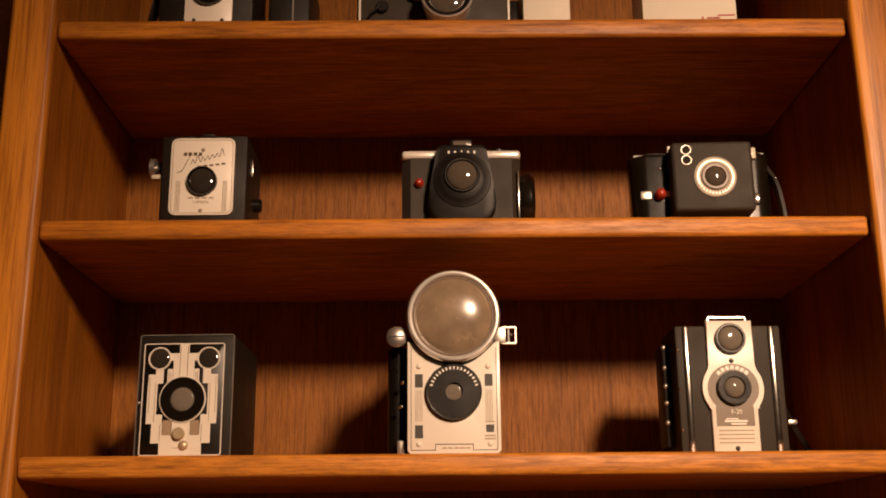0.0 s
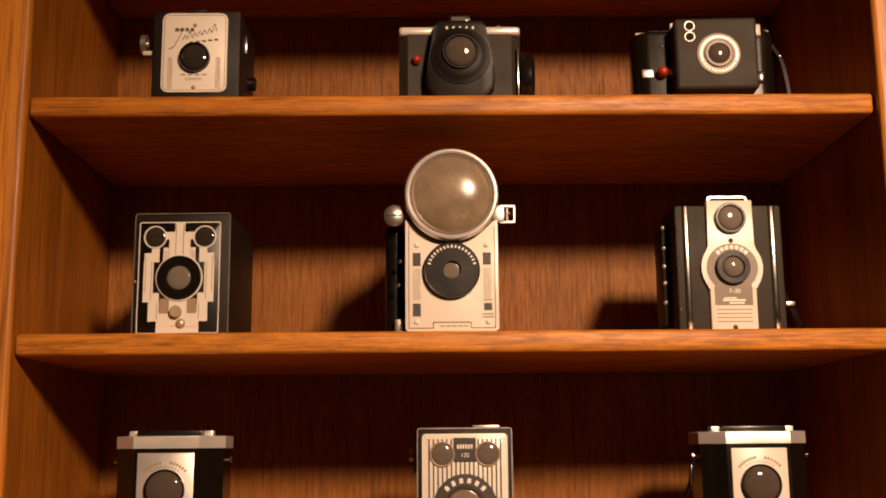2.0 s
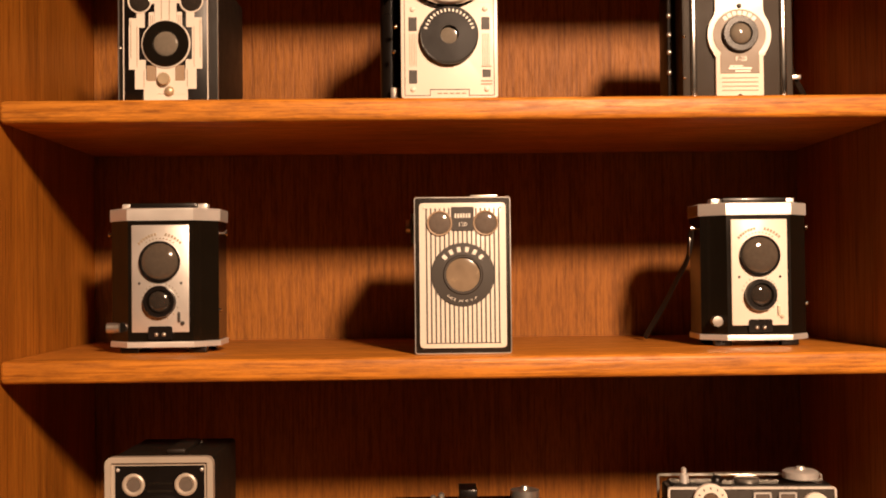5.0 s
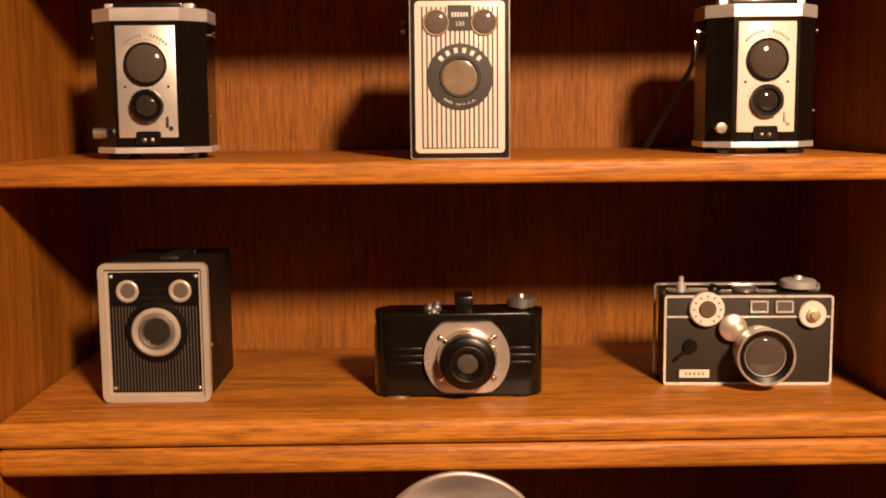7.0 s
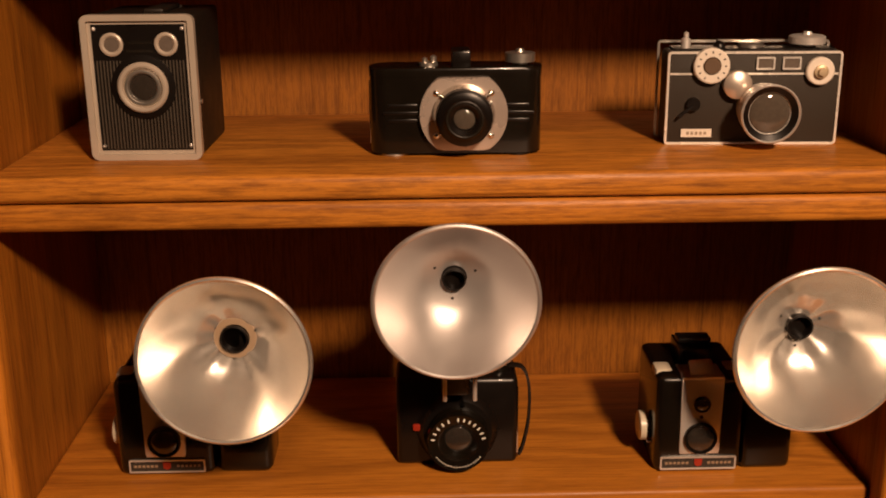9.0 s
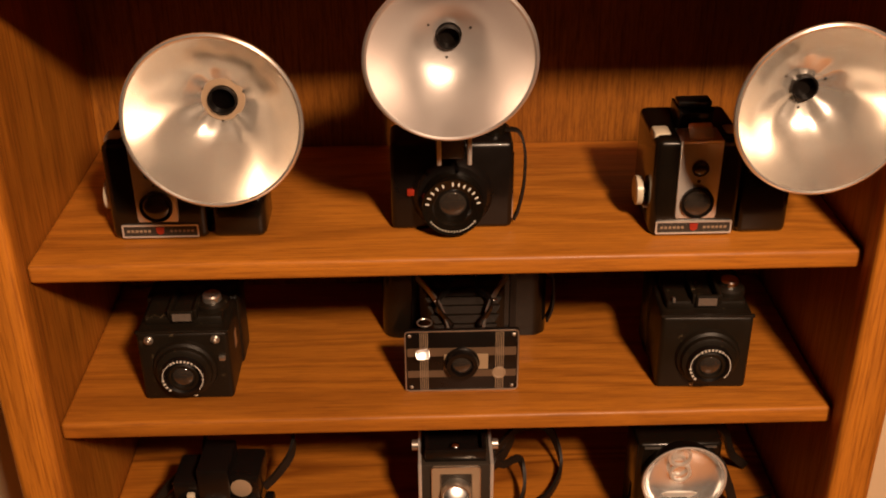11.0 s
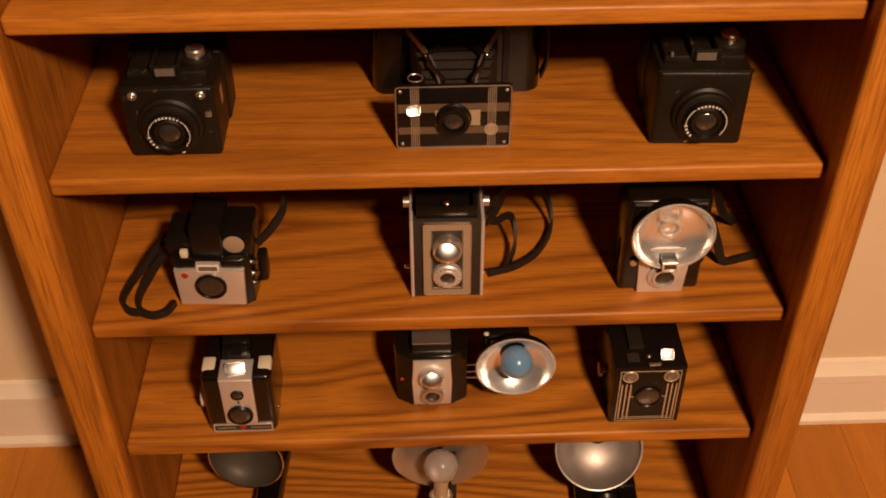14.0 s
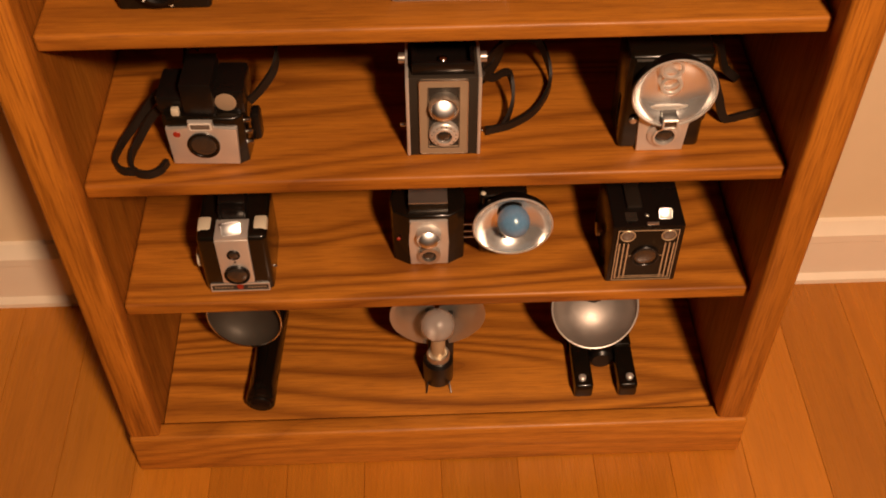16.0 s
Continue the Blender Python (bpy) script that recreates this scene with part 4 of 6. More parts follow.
def striped_box_camera():
    t = thing("box_camera", "black box camera with a cream front of thin vertical stripes", "camera", 0.006, 0.022, 1.313)
    part("body", bm_box(0.077, 0.085, 0.125, bevel=0.0022), LEATHER, t)
    p = part("front_plate", prism(rrect(0.0690, 0.1155, 0.003, 0, 0.0048), -0.0022, 0.0024, 0.0007), CREAM, t, "cream striped front plate")
    for k in range(-8, 9):
        part("stripe", bars([(k * 0.0036, 0.0625, 0.0011, 0.107)], -0.0023), INK, p)
    part("base_line", bars([(0, 0.0087, 0.0590, 0.0006)], -0.0024), INK, p)
    n = part("name_plate", bm_box(0.0180, 0.0006, 0.0190, (0, -0.0030, 0.0980)), INK, p)
    part("writing", bars([(-0.0055 + 0.0022 * k, 0.1100, 0.0014, 0.0034) for k in range(6)], -0.0031), WHITE, n)
    lettering("120", 0.0046, (0, -0.0032, 0.1030), WHITE, n)
    for s in (-1, 1):
        e = part("finder_ring", ring(0.0086, 0.0102, 0.0016, (s * 0.0183, -0.0022, 0.1040), seg=32), TAN, p)
        part("pane", dome(0.0090, 0.0020, (s * 0.0183, -0.0022, 0.1040)), FINDER, e)
    d = part("lens_disc", lathe([(0.0255, 0), (0.0250, 0.0012), (0.0160, 0.0016), (0.0152, 0.0030), (0.0140, 0.0030), (0.0136, 0.0010)], (0, -0.0022, 0.0630)), INK, p, "dark brown lens surround")
    part("glass", dome(0.0137, 0.0012, (0, -0.0030, 0.0630)), FROST, d)
    part("writing", arc_bars(6, 0.0202, -46, 46, 0.0030, 0.0040, (0, -0.0039, 0.0630)), WHITE, d)
    lettering_arc("MADE IN U.S.A.", 0.0027, 0.0208, 214, 146, (0, -0.0038, 0.0630), WHITE, d)
    screws(p, [(-0.0305, 0.1165), (0.0305, 0.1165), (-0.0305, 0.0085), (0.0305, 0.0085)], -0.0022, 0.0010, CREAM)
    part("latch", bm_box(0.022, 0.010, 0.0022, (0.0175, 0.004, 0.1248), 0.0006), STEEL, t)
    part("edge", frame_bm(0.077, 0.125, 0.0007, 0.002, -0.0005, 0, 0, 0.0022), STEEL, t)
    part("winding_key", merged(lathe([(0.003, 0), (0.003, 0.003), (0.0058, 0.0035), (0.0058, 0.007)], (-0.0385, 0.03, 0.103), "left", 16), bm_box(0.003, 0.004, 0.024, (-0.0400, 0.016, 0.089))), STEEL, t)


striped_box_camera()


# ---- fifth row ----
def framed_box_camera():
    t = thing("box_camera", "black box camera with a silver frame and ringed lens", "camera", -0.242, 0.050, 1.116, -1.0)
    part("body", bm_box(0.084, 0.105, 0.112, (0, 0.002, 0.001), 0.003), LEATHER, t)
    part("frame_lip", frame_bm(0.079, 0.1055, 0.0030, 0.004, -0.0016, 0, 0.0045, 0.003), SILVER, t)
    part("front_frame", frame_bm(0.088, 0.1145, 0.0048, 0.007, -0.0045, 0, 0, 0.006), SILVER, t, "silver-painted front frame")
    p = part("front_panel", bm_box(0.0730, 0.0014, 0.0990, (0, -0.0008, 0.0078)), BLACK, t)
    rib = paint("dull_grey_rib", (0.055, 0.043, 0.030), 0.5)
    for k in range(-13, 14):
        part("rib", bm_box(0.0011, 0.0012, 0.0700, (k * 0.0026, -0.0018, 0.0090)), rib, p)
    for s in (-1, 1):
        e = part("finder_ring", ring(0.0058, 0.0092, 0.0022, (s * 0.0213, -0.0008, 0.0915), seg=32), SILVER, p)
        part("pane", disc(0.0060, 0.0008, (s * 0.0213, -0.0010, 0.0915)), FINDER, e)
    part("writing", bars([(-0.008 + 0.0034 * k, 0.0925, 0.0022, 0.0022) for k in range(6)] + [(0, 0.0862, 0.021, 0.0022)], -0.0009), DUSTY, p)
    part("scalloped_ring", lathe([(0.0252, 0), (0.0252, 0.0015), (0.0190, 0.0025)], (0.0012, -0.0010, 0.0582)), BLACK, p)
    part("lens_ring", ring(0.0148, 0.0200, 0.0046, (0.0012, -0.0025, 0.0582)), SILVER, p, "broad silver lens ring")
    part("inner_ring", ring(0.0105, 0.0150, 0.0036, (0.0012, -0.0025, 0.0582)), STEEL, p)
    part("glass", dome(0.0112, 0.0014, (0.0012, -0.0030, 0.0582)), LENS, p)
    screws(p, [(-0.0343, 0.1035), (0.0343, 0.1035), (-0.0343, 0.0112), (0.0343, 0.0112)], -0.0008, 0.0016, SATIN)
    part("handle", bm_box(0.016, 0.06, 0.004, (0.008, 0.02, 0.1130), 0.0015), STRAP, t)
    part("handle_clip", bm_box(0.018, 0.003, 0.002, (0.008, 0.080, 0.1130)), STEEL, t)
    for s in (-1, 1):
        part("side_stud", lathe([(0.0018, 0), (0.0018, 0.0025), (0, 0.0028)], (s * 0.042, 0.008, 0.045), "right" if s > 0 else "left", 12), STEEL, t)


framed_box_camera()


PLATE = paint("polished_lens_plate", (0.62, 0.52, 0.45), 0.26, metal=0.6, spread=0.15)


def strut_camera():
    t = thing("folding_camera", "low black bakelite camera with a polished lens plate", "camera", 0.005, 0.048, 1.116, -0.5)
    w, d = 0.138, 0.040
    plan = []
    for cx, cy, a0 in ((w / 2 - 0.014, 0.014, -90), (w / 2 - 0.014, d - 0.014, 0), (-w / 2 + 0.014, d - 0.014, 90), (-w / 2 + 0.014, 0.014, 180)):
        plan += [(cx + 0.014 * math.cos(radians(a0 + 90 * k / 5)), cy + 0.014 * math.sin(radians(a0 + 90 * k / 5))) for k in range(6)]
    part("body", pillar(plan, 0.002, 0.062), BAKELITE, t)
    part("top_cover", pillar([(x * 1.005, (y - d / 2) * 1.02 + d / 2) for x, y in plan], 0.0635, 0.007, 0.0025), BAKELITE, t)
    for s in (-1, 1):
        for z, ln in ((0.0275, 0.024), (0.0335, 0.032), (0.0395, 0.024)):
            part("rib", bm_box(ln, 0.0016, 0.0026, (s * 0.0445 + 0.002, -0.0008, z), 0.0006), BLACK, t)
    out = []
    for k in range(40):
        a = 2 * math.pi * k / 40
        out.append((0.006 + 0.0350 * math.cos(a), 0.0345 + max(-0.029, min(0.029, 0.0350 * math.sin(a)))))
    p = part("lens_plate", prism(out, -0.0065, 0.007, 0.0006), PLATE, t, "polished metal lens plate with flat ends")
    screws(p, [(0.006 + 0.0275 * math.cos(radians(a)), 0.0345 + 0.0275 * math.sin(radians(a))) for a in (38, 142, -38, -142)], -0.0065, 0.0030, CHROME)
    part("flange", lathe([(0.0245, 0), (0.0245, 0.004), (0.0225, 0.007), (0.0225, 0.010)], (0.006, -0.0065, 0.0345)), CHROME, p)
    b = part("lens_barrel", lathe([(0.0222, 0), (0.0222, 0.010), (0.0205, 0.011), (0.0205, 0.0135), (0.0165, 0.0150), (0.0150, 0.0170), (0.0120, 0.0175), (0.0088, 0.0150), (0.0085, 0.011)], (0.006, -0.014, 0.0345)), BLACK, p)
    part("ring", ring(0.0125, 0.0150, 0.0012, (0.006, -0.0310, 0.0345)), DUSTY, b)
    part("glass", dome(0.0086, 0.0022, (0.006, -0.0265, 0.0345)), HAZE, b)
    part("lever", bm_box(0.003, 0.005, 0.003, (0.0265, -0.020, 0.0440), 0.0006), STEEL, p)
    part("lever", bm_box(0.003, 0.005, 0.003, (0.0235, -0.020, 0.0205), 0.0006), STEEL, p)
    part("finder", bm_box(0.0150, 0.030, 0.0130, (0.0045, 0.004, 0.0700), 0.0012), BLACK, t)
    part("shutter_button", merged(lathe([(0.0075, 0), (0.0075, 0.0025), (0.006, 0.003)], (-0.0215, 0.016, 0.0705), "up", 24), lathe([(0.0022, 0.003), (0.0022, 0.006), (0, 0.0072)], (-0.0245, 0.014, 0.0705), "up", 14), lathe([(0.0026, 0.003), (0.0026, 0.007), (0, 0.0085)], (-0.0175, 0.018, 0.0705), "up", 14)), STEEL, t)
    part("winding_knob", lathe([(0.006, 0), (0.006, 0.002), (0.0122, 0.0025), (0.0122, 0.0095), (0.004, 0.0100), (0.003, 0.0125), (0, 0.013)], (0.052, 0.018, 0.0705), "up", 12), STEEL, t, "faceted metal winding knob")
    part("foot", disc(0.012, 0.002, (-0.050, 0.012, 0.0), "up"), STEEL, t)
    part("foot", disc(0.012, 0.002, (0.050, 0.012, 0.0), "up"), BLACK, t)
    part("side_strip", bm_box(0.0012, 0.010, 0.05, (-0.0692, 0.015, 0.008)), STEEL, t)


strut_camera()


# ---- sixth row: cameras with flash reflectors ----
def reflector(parent, at, r, depth, material, tilt=0.0, socket=0.0095, collar=False, seg=72, ripple=0.0):
    """A deep spun bowl that opens to the front, with a rolled rim and a dark bulb socket."""
    n = 10
    prof = [(r, 0.0)]
    for k in range(n + 1):
        a = k / n
        prof.append(((r - 0.0012) * (1 - a) ** 0.62 + 0.010 * a, -depth * (1 - (1 - a) ** 1.25)))
    outer = [(x + 0.0010, z - 0.0012) for x, z in prof[::-1]]
    bm = lathe(prof + outer, (0, 0, 0), "front", seg, closed=False)
    for v in bm.verts:
        q, rr = math.atan2(v.co.z, v.co.x), math.hypot(v.co.x, v.co.z) / r
        v.co.y += ripple * rr * (1 - rr) * 4 * (math.sin(3 * q + 4 * rr) + 0.6 * math.sin(7 * q - 5 * rr) + 0.4 * math.sin(11 * q + 2))
    m = Matrix.Translation(at) @ pose(0, 0, 0, -tilt, 0, 0)
    bmesh.ops.transform(bm, matrix=m, verts=bm.verts)
    bowl = part("reflector", bm, material, parent, "round aluminium flash reflector")

    def sub(name, b, mat, label=""):
        bmesh.ops.transform(b, matrix=m, verts=b.verts)
        return part(name, b, mat, bowl, label)

    sub("rim", lathe([(r + 0.0021 * math.cos(2 * math.pi * k / 8), 0.0021 * math.sin(2 * math.pi * k / 8)) for k in range(9)], (0, 0, 0), "front", seg, closed=False), material)
    if collar:
        sub("collar", lathe([(0.0185, -0.004), (0.0170, 0.002), (0.0120, 0.003), (0.0115, -0.002)], (0, depth, 0), "front"), TAN)
    sub("socket", lathe([(socket, -0.010), (socket, 0.006), (socket * 0.86, 0.0065), (socket * 0.80, -0.004), (0, -0.004)], (0, depth, 0), "front"), BLACK, "black bulb socket")
    sub("housing", lathe([(0.0155, 0.0), (0.0155, -0.030), (0.012, -0.034)], (0, depth + 0.002, 0), "front"), BLACK)
    for a in (20, 150, 265):
        sub("rivet", dome(0.0012, 0.001, (0.0175 * math.cos(radians(a)), depth - 0.0015, 0.0175 * math.sin(radians(a))), "front", 3, 10), INK)
    return bowl


def hawk_box(x, y, z, label, turn=0.0, w=0.078, flash=0, badge=True):
    """Moulded box camera with a metal strip down its front and a handle on top."""
    t = thing("box_camera", label, "camera", x, y, z, turn, "moulded box cameras")
    h, d = 0.090, 0.082
    part("body", bm_box(w, d, h, bevel=0.0065, segments=4), BAKELITE, t)
    out = [(-0.0165, 0.0185), (0.0165, 0.0185), (0.0175, 0.0215), (0.0180, 0.0880), (-0.0180, 0.0880), (-0.0175, 0.0215)]
    p = part("front_strip", prism(out, -0.0030, 0.004, 0.0008), SATIN, t, "brushed metal strip")
    part("strip_top", bm_box(0.0360, 0.030, 0.0022, (0, -0.0026, 0.0880), 0.0006), SATIN, t)
    lens(p, (0, -0.003, 0.0340), 0.0142, 0.004, BLACK, LENS, 0.86, 0.3)
    lens(p, (0, -0.003, 0.0655), 0.0072, 0.002, BLACK, LENS, 0.8, 0.3)
    part("bead", dome(0.0016, 0.001, (0, -0.003, 0.0535), "front", 3, 10), INK, p)
    finder_mirror("finder_window", t, (0, 0.008, 0.0950), 0.0205, 0.0140, 45, 9 if x < 0 else 3, "bright waist-level finder window")
    part("finder_hood", merged(bm_box(0.0025, 0.034, 0.016, (-0.0135, 0.026, 0.089), 0.0008), bm_box(0.0025, 0.034, 0.016, (0.0135, 0.026, 0.089), 0.0008), bm_box(0.029, 0.016, 0.005, (0, 0.034, 0.1060), 0.0015), bm_box(0.026, 0.030, 0.014, (0, 0.028, 0.089), 0.002)), BLACK, t, "black carrying handle block")
    if badge:
        b = part("badge", frame_bm(0.0660, 0.0122, 0.0014, 0.0016, -0.0016, 0, 0.0030, 0.0012), SATIN, t, "metal name badge")
        part("badge_field", bm_box(0.0636, 0.0008, 0.0096, (0, -0.0009, 0.0043)), INK, b)
        part("emblem", prism([(-0.0036, 0.0130), (0.0036, 0.0130), (0.0030, 0.0076), (0.0, 0.0058), (-0.0030, 0.0076)], -0.0020, 0.0012), RED, b)
        part("writing", bars([(s * 0.0185 + 0.0036 * k, 0.0091, 0.0024, 0.0022) for s in (-1, 1) for k in (-2.5, -1.5, -0.5, 0.5, 1.5, 2.5)], -0.0010), TAN, b)
    for s in (-1, 1):
        part("corner_cap", bm_box(0.0150, 0.020, 0.0130, (s * (w / 2 - 0.0078), 0.012, 0.0785), 0.003), IVORY, t, "ivory plastic corner cap")
        part("strap_stud", lathe([(0.0016, 0), (0.0016, 0.003), (0, 0.0032)], (s * w / 2, 0.02, 0.020), "right" if s > 0 else "left", 12), CHROME, t)
    part("winding_knob", lathe([(0.004, 0), (0.004, 0.003), (0.0130, 0.0035), (0.0130, 0.0085), (0.011, 0.0095), (0, 0.0095)], (-w / 2, 0.03, 0.0310), "left", 28), IVORY, t, "ivory plastic winding knob")
    return t


t = hawk_box(-0.2480, 0.043, 0.836, "black moulded box camera with a wide flash reflector attached", w=0.083)
part("flash_grip", bm_box(0.047, 0.050, 0.040, (0.068, 0.0, 0.0), 0.007, 3), BAKELITE, t)
part("grip_stud", bm_box(0.007, 0.006, 0.012, (0.0850, -0.002, 0.039), 0.0015), IVORY, t)
part("bracket", bm_box(0.016, 0.034, 0.120, (0.072, -0.008, 0.038), 0.002), BLACK, t)
reflector(t, (0.0730, -0.0930, 0.1445), 0.0655, 0.056, DISH, 2.0, 0.0115, True, ripple=0.0009)

t = hawk_box(0.2130, 0.031, 0.836, "black moulded box camera with a flash reflector on its side grip", w=0.076)
part("flash_grip", bm_box(0.044, 0.050, 0.062, (0.060, 0.002, 0.0), 0.006, 3), BAKELITE, t)
part("bracket", bm_box(0.016, 0.030, 0.100, (0.067, 0.004, 0.056), 0.002), BLACK, t)
reflector(t, (0.0670, -0.0810, 0.1450), 0.0665, 0.054, DISH, -1.0, 0.0105, ripple=0.0009)


def round_lens_camera():
    t = thing("viewfinder_camera", "black plastic camera with a round lens and a tall satin reflector", "camera", 0.005, 0.053, 0.836)
    part("body", bm_box(0.106, 0.048, 0.082, bevel=0.005, segments=3), BLACK, t)
    part("front_bulge", lathe([(0.036, 0), (0.034, 0.004), (0.030, 0.008)], (0, 0.001, 0.034)), BLACK, t)
    b = part("lens_barrel", lathe([(0.0270, 0), (0.0270, 0.016), (0.0262, 0.018), (0.0175, 0.0165), (0.0125, 0.011), (0.0120, 0.008)], (0.0, -0.006, 0.0320)), BAKELITE, t)
    part("glass", dome(0.0122, 0.003, (0.0, -0.0155, 0.0320)), LENS, b)
    part("writing", merged(arc_bars(5, 0.0222, -80, -22, 0.0014, 0.0032, (0.0, -0.0238, 0.0320)), arc_bars(7, 0.0222, 0, 78, 0.0014, 0.0032, (0.0, -0.0238, 0.0320))), WHITE, b)
    part("writing", arc_bars(18, 0.0226, 125, 235, 0.0009, 0.0013, (0.0, -0.0238, 0.0320)), WHITE, b)
    part("shutter_lever", bm_box(0.011, 0.004, 0.0060, (-0.0335, -0.004, 0.0345), 0.001), RED, t, "red shutter lever")
    part("lever_tip", bm_box(0.005, 0.003, 0.0055, (-0.0265, -0.006, 0.0335), 0.001), IVORY, t)
    for x in (-0.0115, 0.0135):
        part("flash_pin", lathe([(0.0019, 0), (0.0019, 0.060)], (x, -0.036, 0.078), "up", 12), SATIN, t)
    part("finder", bm_box(0.020, 0.034, 0.012, (0.0, 0.008, 0.081), 0.0015), BLACK, t)
    part("flash_stem", bm_box(0.024, 0.045, 0.125, (-0.002, -0.034, 0.081), 0.003), BLACK, t)
    part("winding_knob", lathe([(0.010, 0), (0.010, 0.008), (0.0085, 0.0095), (0, 0.0095)], (0.038, 0.022, 0.0815), "up", 28), BAKELITE, t)
    part("side_strip", bm_box(0.0015, 0.004, 0.062, (0.0530, 0.004, 0.008)), CHROME, t)
    part("carrying_strap", ribbon([(0.046, 0.02, 0.086), (0.058, 0.016, 0.085), (0.0635, 0.012, 0.070), (0.0635, 0.010, 0.040), (0.059, 0.010, 0.014), (0.055, 0.010, 0.004)], 0.0065, 0.0022, (0, 1, 0)), STRAP, t)
    reflector(t, (-0.004, -0.1080, 0.1905), 0.0618, 0.049, MATT_DISH, -5.0, 0.0092)


round_lens_camera()


# ---- seventh row ----
def cube_camera(x, label, w, h, eyes, turn=0.0, lens_dx=0.0):
    t = thing("box_camera", label, "camera", x, 0.034, 0.672, turn, "bakelite cube cameras")
    part("body", bm_box(w, 0.092, h, bevel=0.0042, segments=3), DUSTY, t)
    part("top_block", bm_box(w * 0.86, 0.060, 0.010, (0, 0.014, h - 0.002), 0.003), DUSTY, t)
    part("rear_half", bm_box(w + 0.004, 0.040, h + 0.003, (0, 0.058, 0), 0.004, 3), DUSTY, t)
    part("top_edge", bm_box(w + 0.0015, 0.004, 0.003, (0, 0.0005, h - 0.002), 0.001), DUSTY, t)
    part("cone", lathe([(0.0300, 0), (0.0285, 0.004), (0.0260, 0.0055), (0.0250, 0.0095), (0.0215, 0.011)], (lens_dx, 0.0, 0.0360)), DUSTY, t)
    b = part("lens_barrel", lathe([(0.0205, 0), (0.0205, 0.004), (0.0195, 0.006), (0.0165, 0.0062), (0.0140, 0.003)], (lens_dx, -0.010, 0.0350)), BLACK, t)
    part("inner_ring", ring(0.0098, 0.0145, 0.0040, (lens_dx, -0.0120, 0.0350)), DUSTY, b)
    part("glass", dome(0.0104, 0.0040, (lens_dx, -0.0125, 0.0350)), LENS, b)
    part("writing", merged(arc_bars(7, 0.0182, -30, 32, 0.0015, 0.0020, (lens_dx, -0.0163, 0.0350)), arc_bars(22, 0.0182, 42, 130, 0.0013, 0.0006, (lens_dx, -0.0163, 0.0350)), arc_bars(4, 0.0182, 225, 262, 0.0017, 0.0022, (lens_dx, -0.0163, 0.0350)),
                           arc_bars(16, 0.0182, 265, 320, 0.0013, 0.0006, (lens_dx, -0.0163, 0.0350))), WHITE, b)
    k = part("winding_knob", lathe([(0.0150, 0), (0.0145, 0.005), (0.0120, 0.007)], (w * 0.29, 0.034, h + 0.007), "up", 28), DUSTY, t)
    part("knob_cap", lathe([(0.0088, 0), (0.0088, 0.006), (0.0075, 0.0075), (0, 0.008)], (w * 0.29, 0.034, h + 0.013), "up", 24), STEEL if eyes else CHROME, k, "bright metal knob cap")
    part("finder", merged(bm_box(0.004, 0.046, 0.010, (-0.0115, 0.012, h + 0.006), 0.001), bm_box(0.004, 0.046, 0.010, (0.0115, 0.012, h + 0.006), 0.001), bm_box(0.021, 0.004, 0.012, (0, 0.010, h + 0.004), 0.001)), DUSTY, t, "trough-shaped optical finder")
    part("pane", bm_box(0.017, 0.0006, 0.0075, (0, 0.0093, h + 0.006)), FINDER, t)
    if eyes:
        for s in (-1, 1):
            part("bolt", merged(disc(0.0042, 0.003, (s * 0.0300, 0.0, h - 0.0075), edge=0.001, seg=20), dome(0.0028, 0.0025, (s * 0.0300, -0.003, h - 0.0075), "front", 4, 16)), STEEL, t)
        part("shutter_tab", bm_box(0.006, 0.003, 0.005, (0.0345, -0.003, 0.044), 0.001), STEEL, t)
    else:
        part("shutter_tab", bm_box(0.003, 0.004, 0.005, (-0.030, 0.012, h + 0.007), 0.001), STEEL, t)
    part("aperture_pin", dome(0.0020, 0.0016, (lens_dx + 0.006 * (1 if eyes else -2), 0.0, 0.0055), "front", 3, 12), IVORY, t)
    part("side_plate", bm_box(0.0010, 0.010, 0.018, (w / 2 - 0.0003, 0.030, 0.036)), STEEL, t)


cube_camera(-0.2410, "dusty black bakelite box camera with two bolts above the lens", 0.083, 0.074, True)
cube_camera(0.2375, "dusty black bakelite box camera with a ringed lens", 0.084, 0.079, False, -2.0, 0.003)


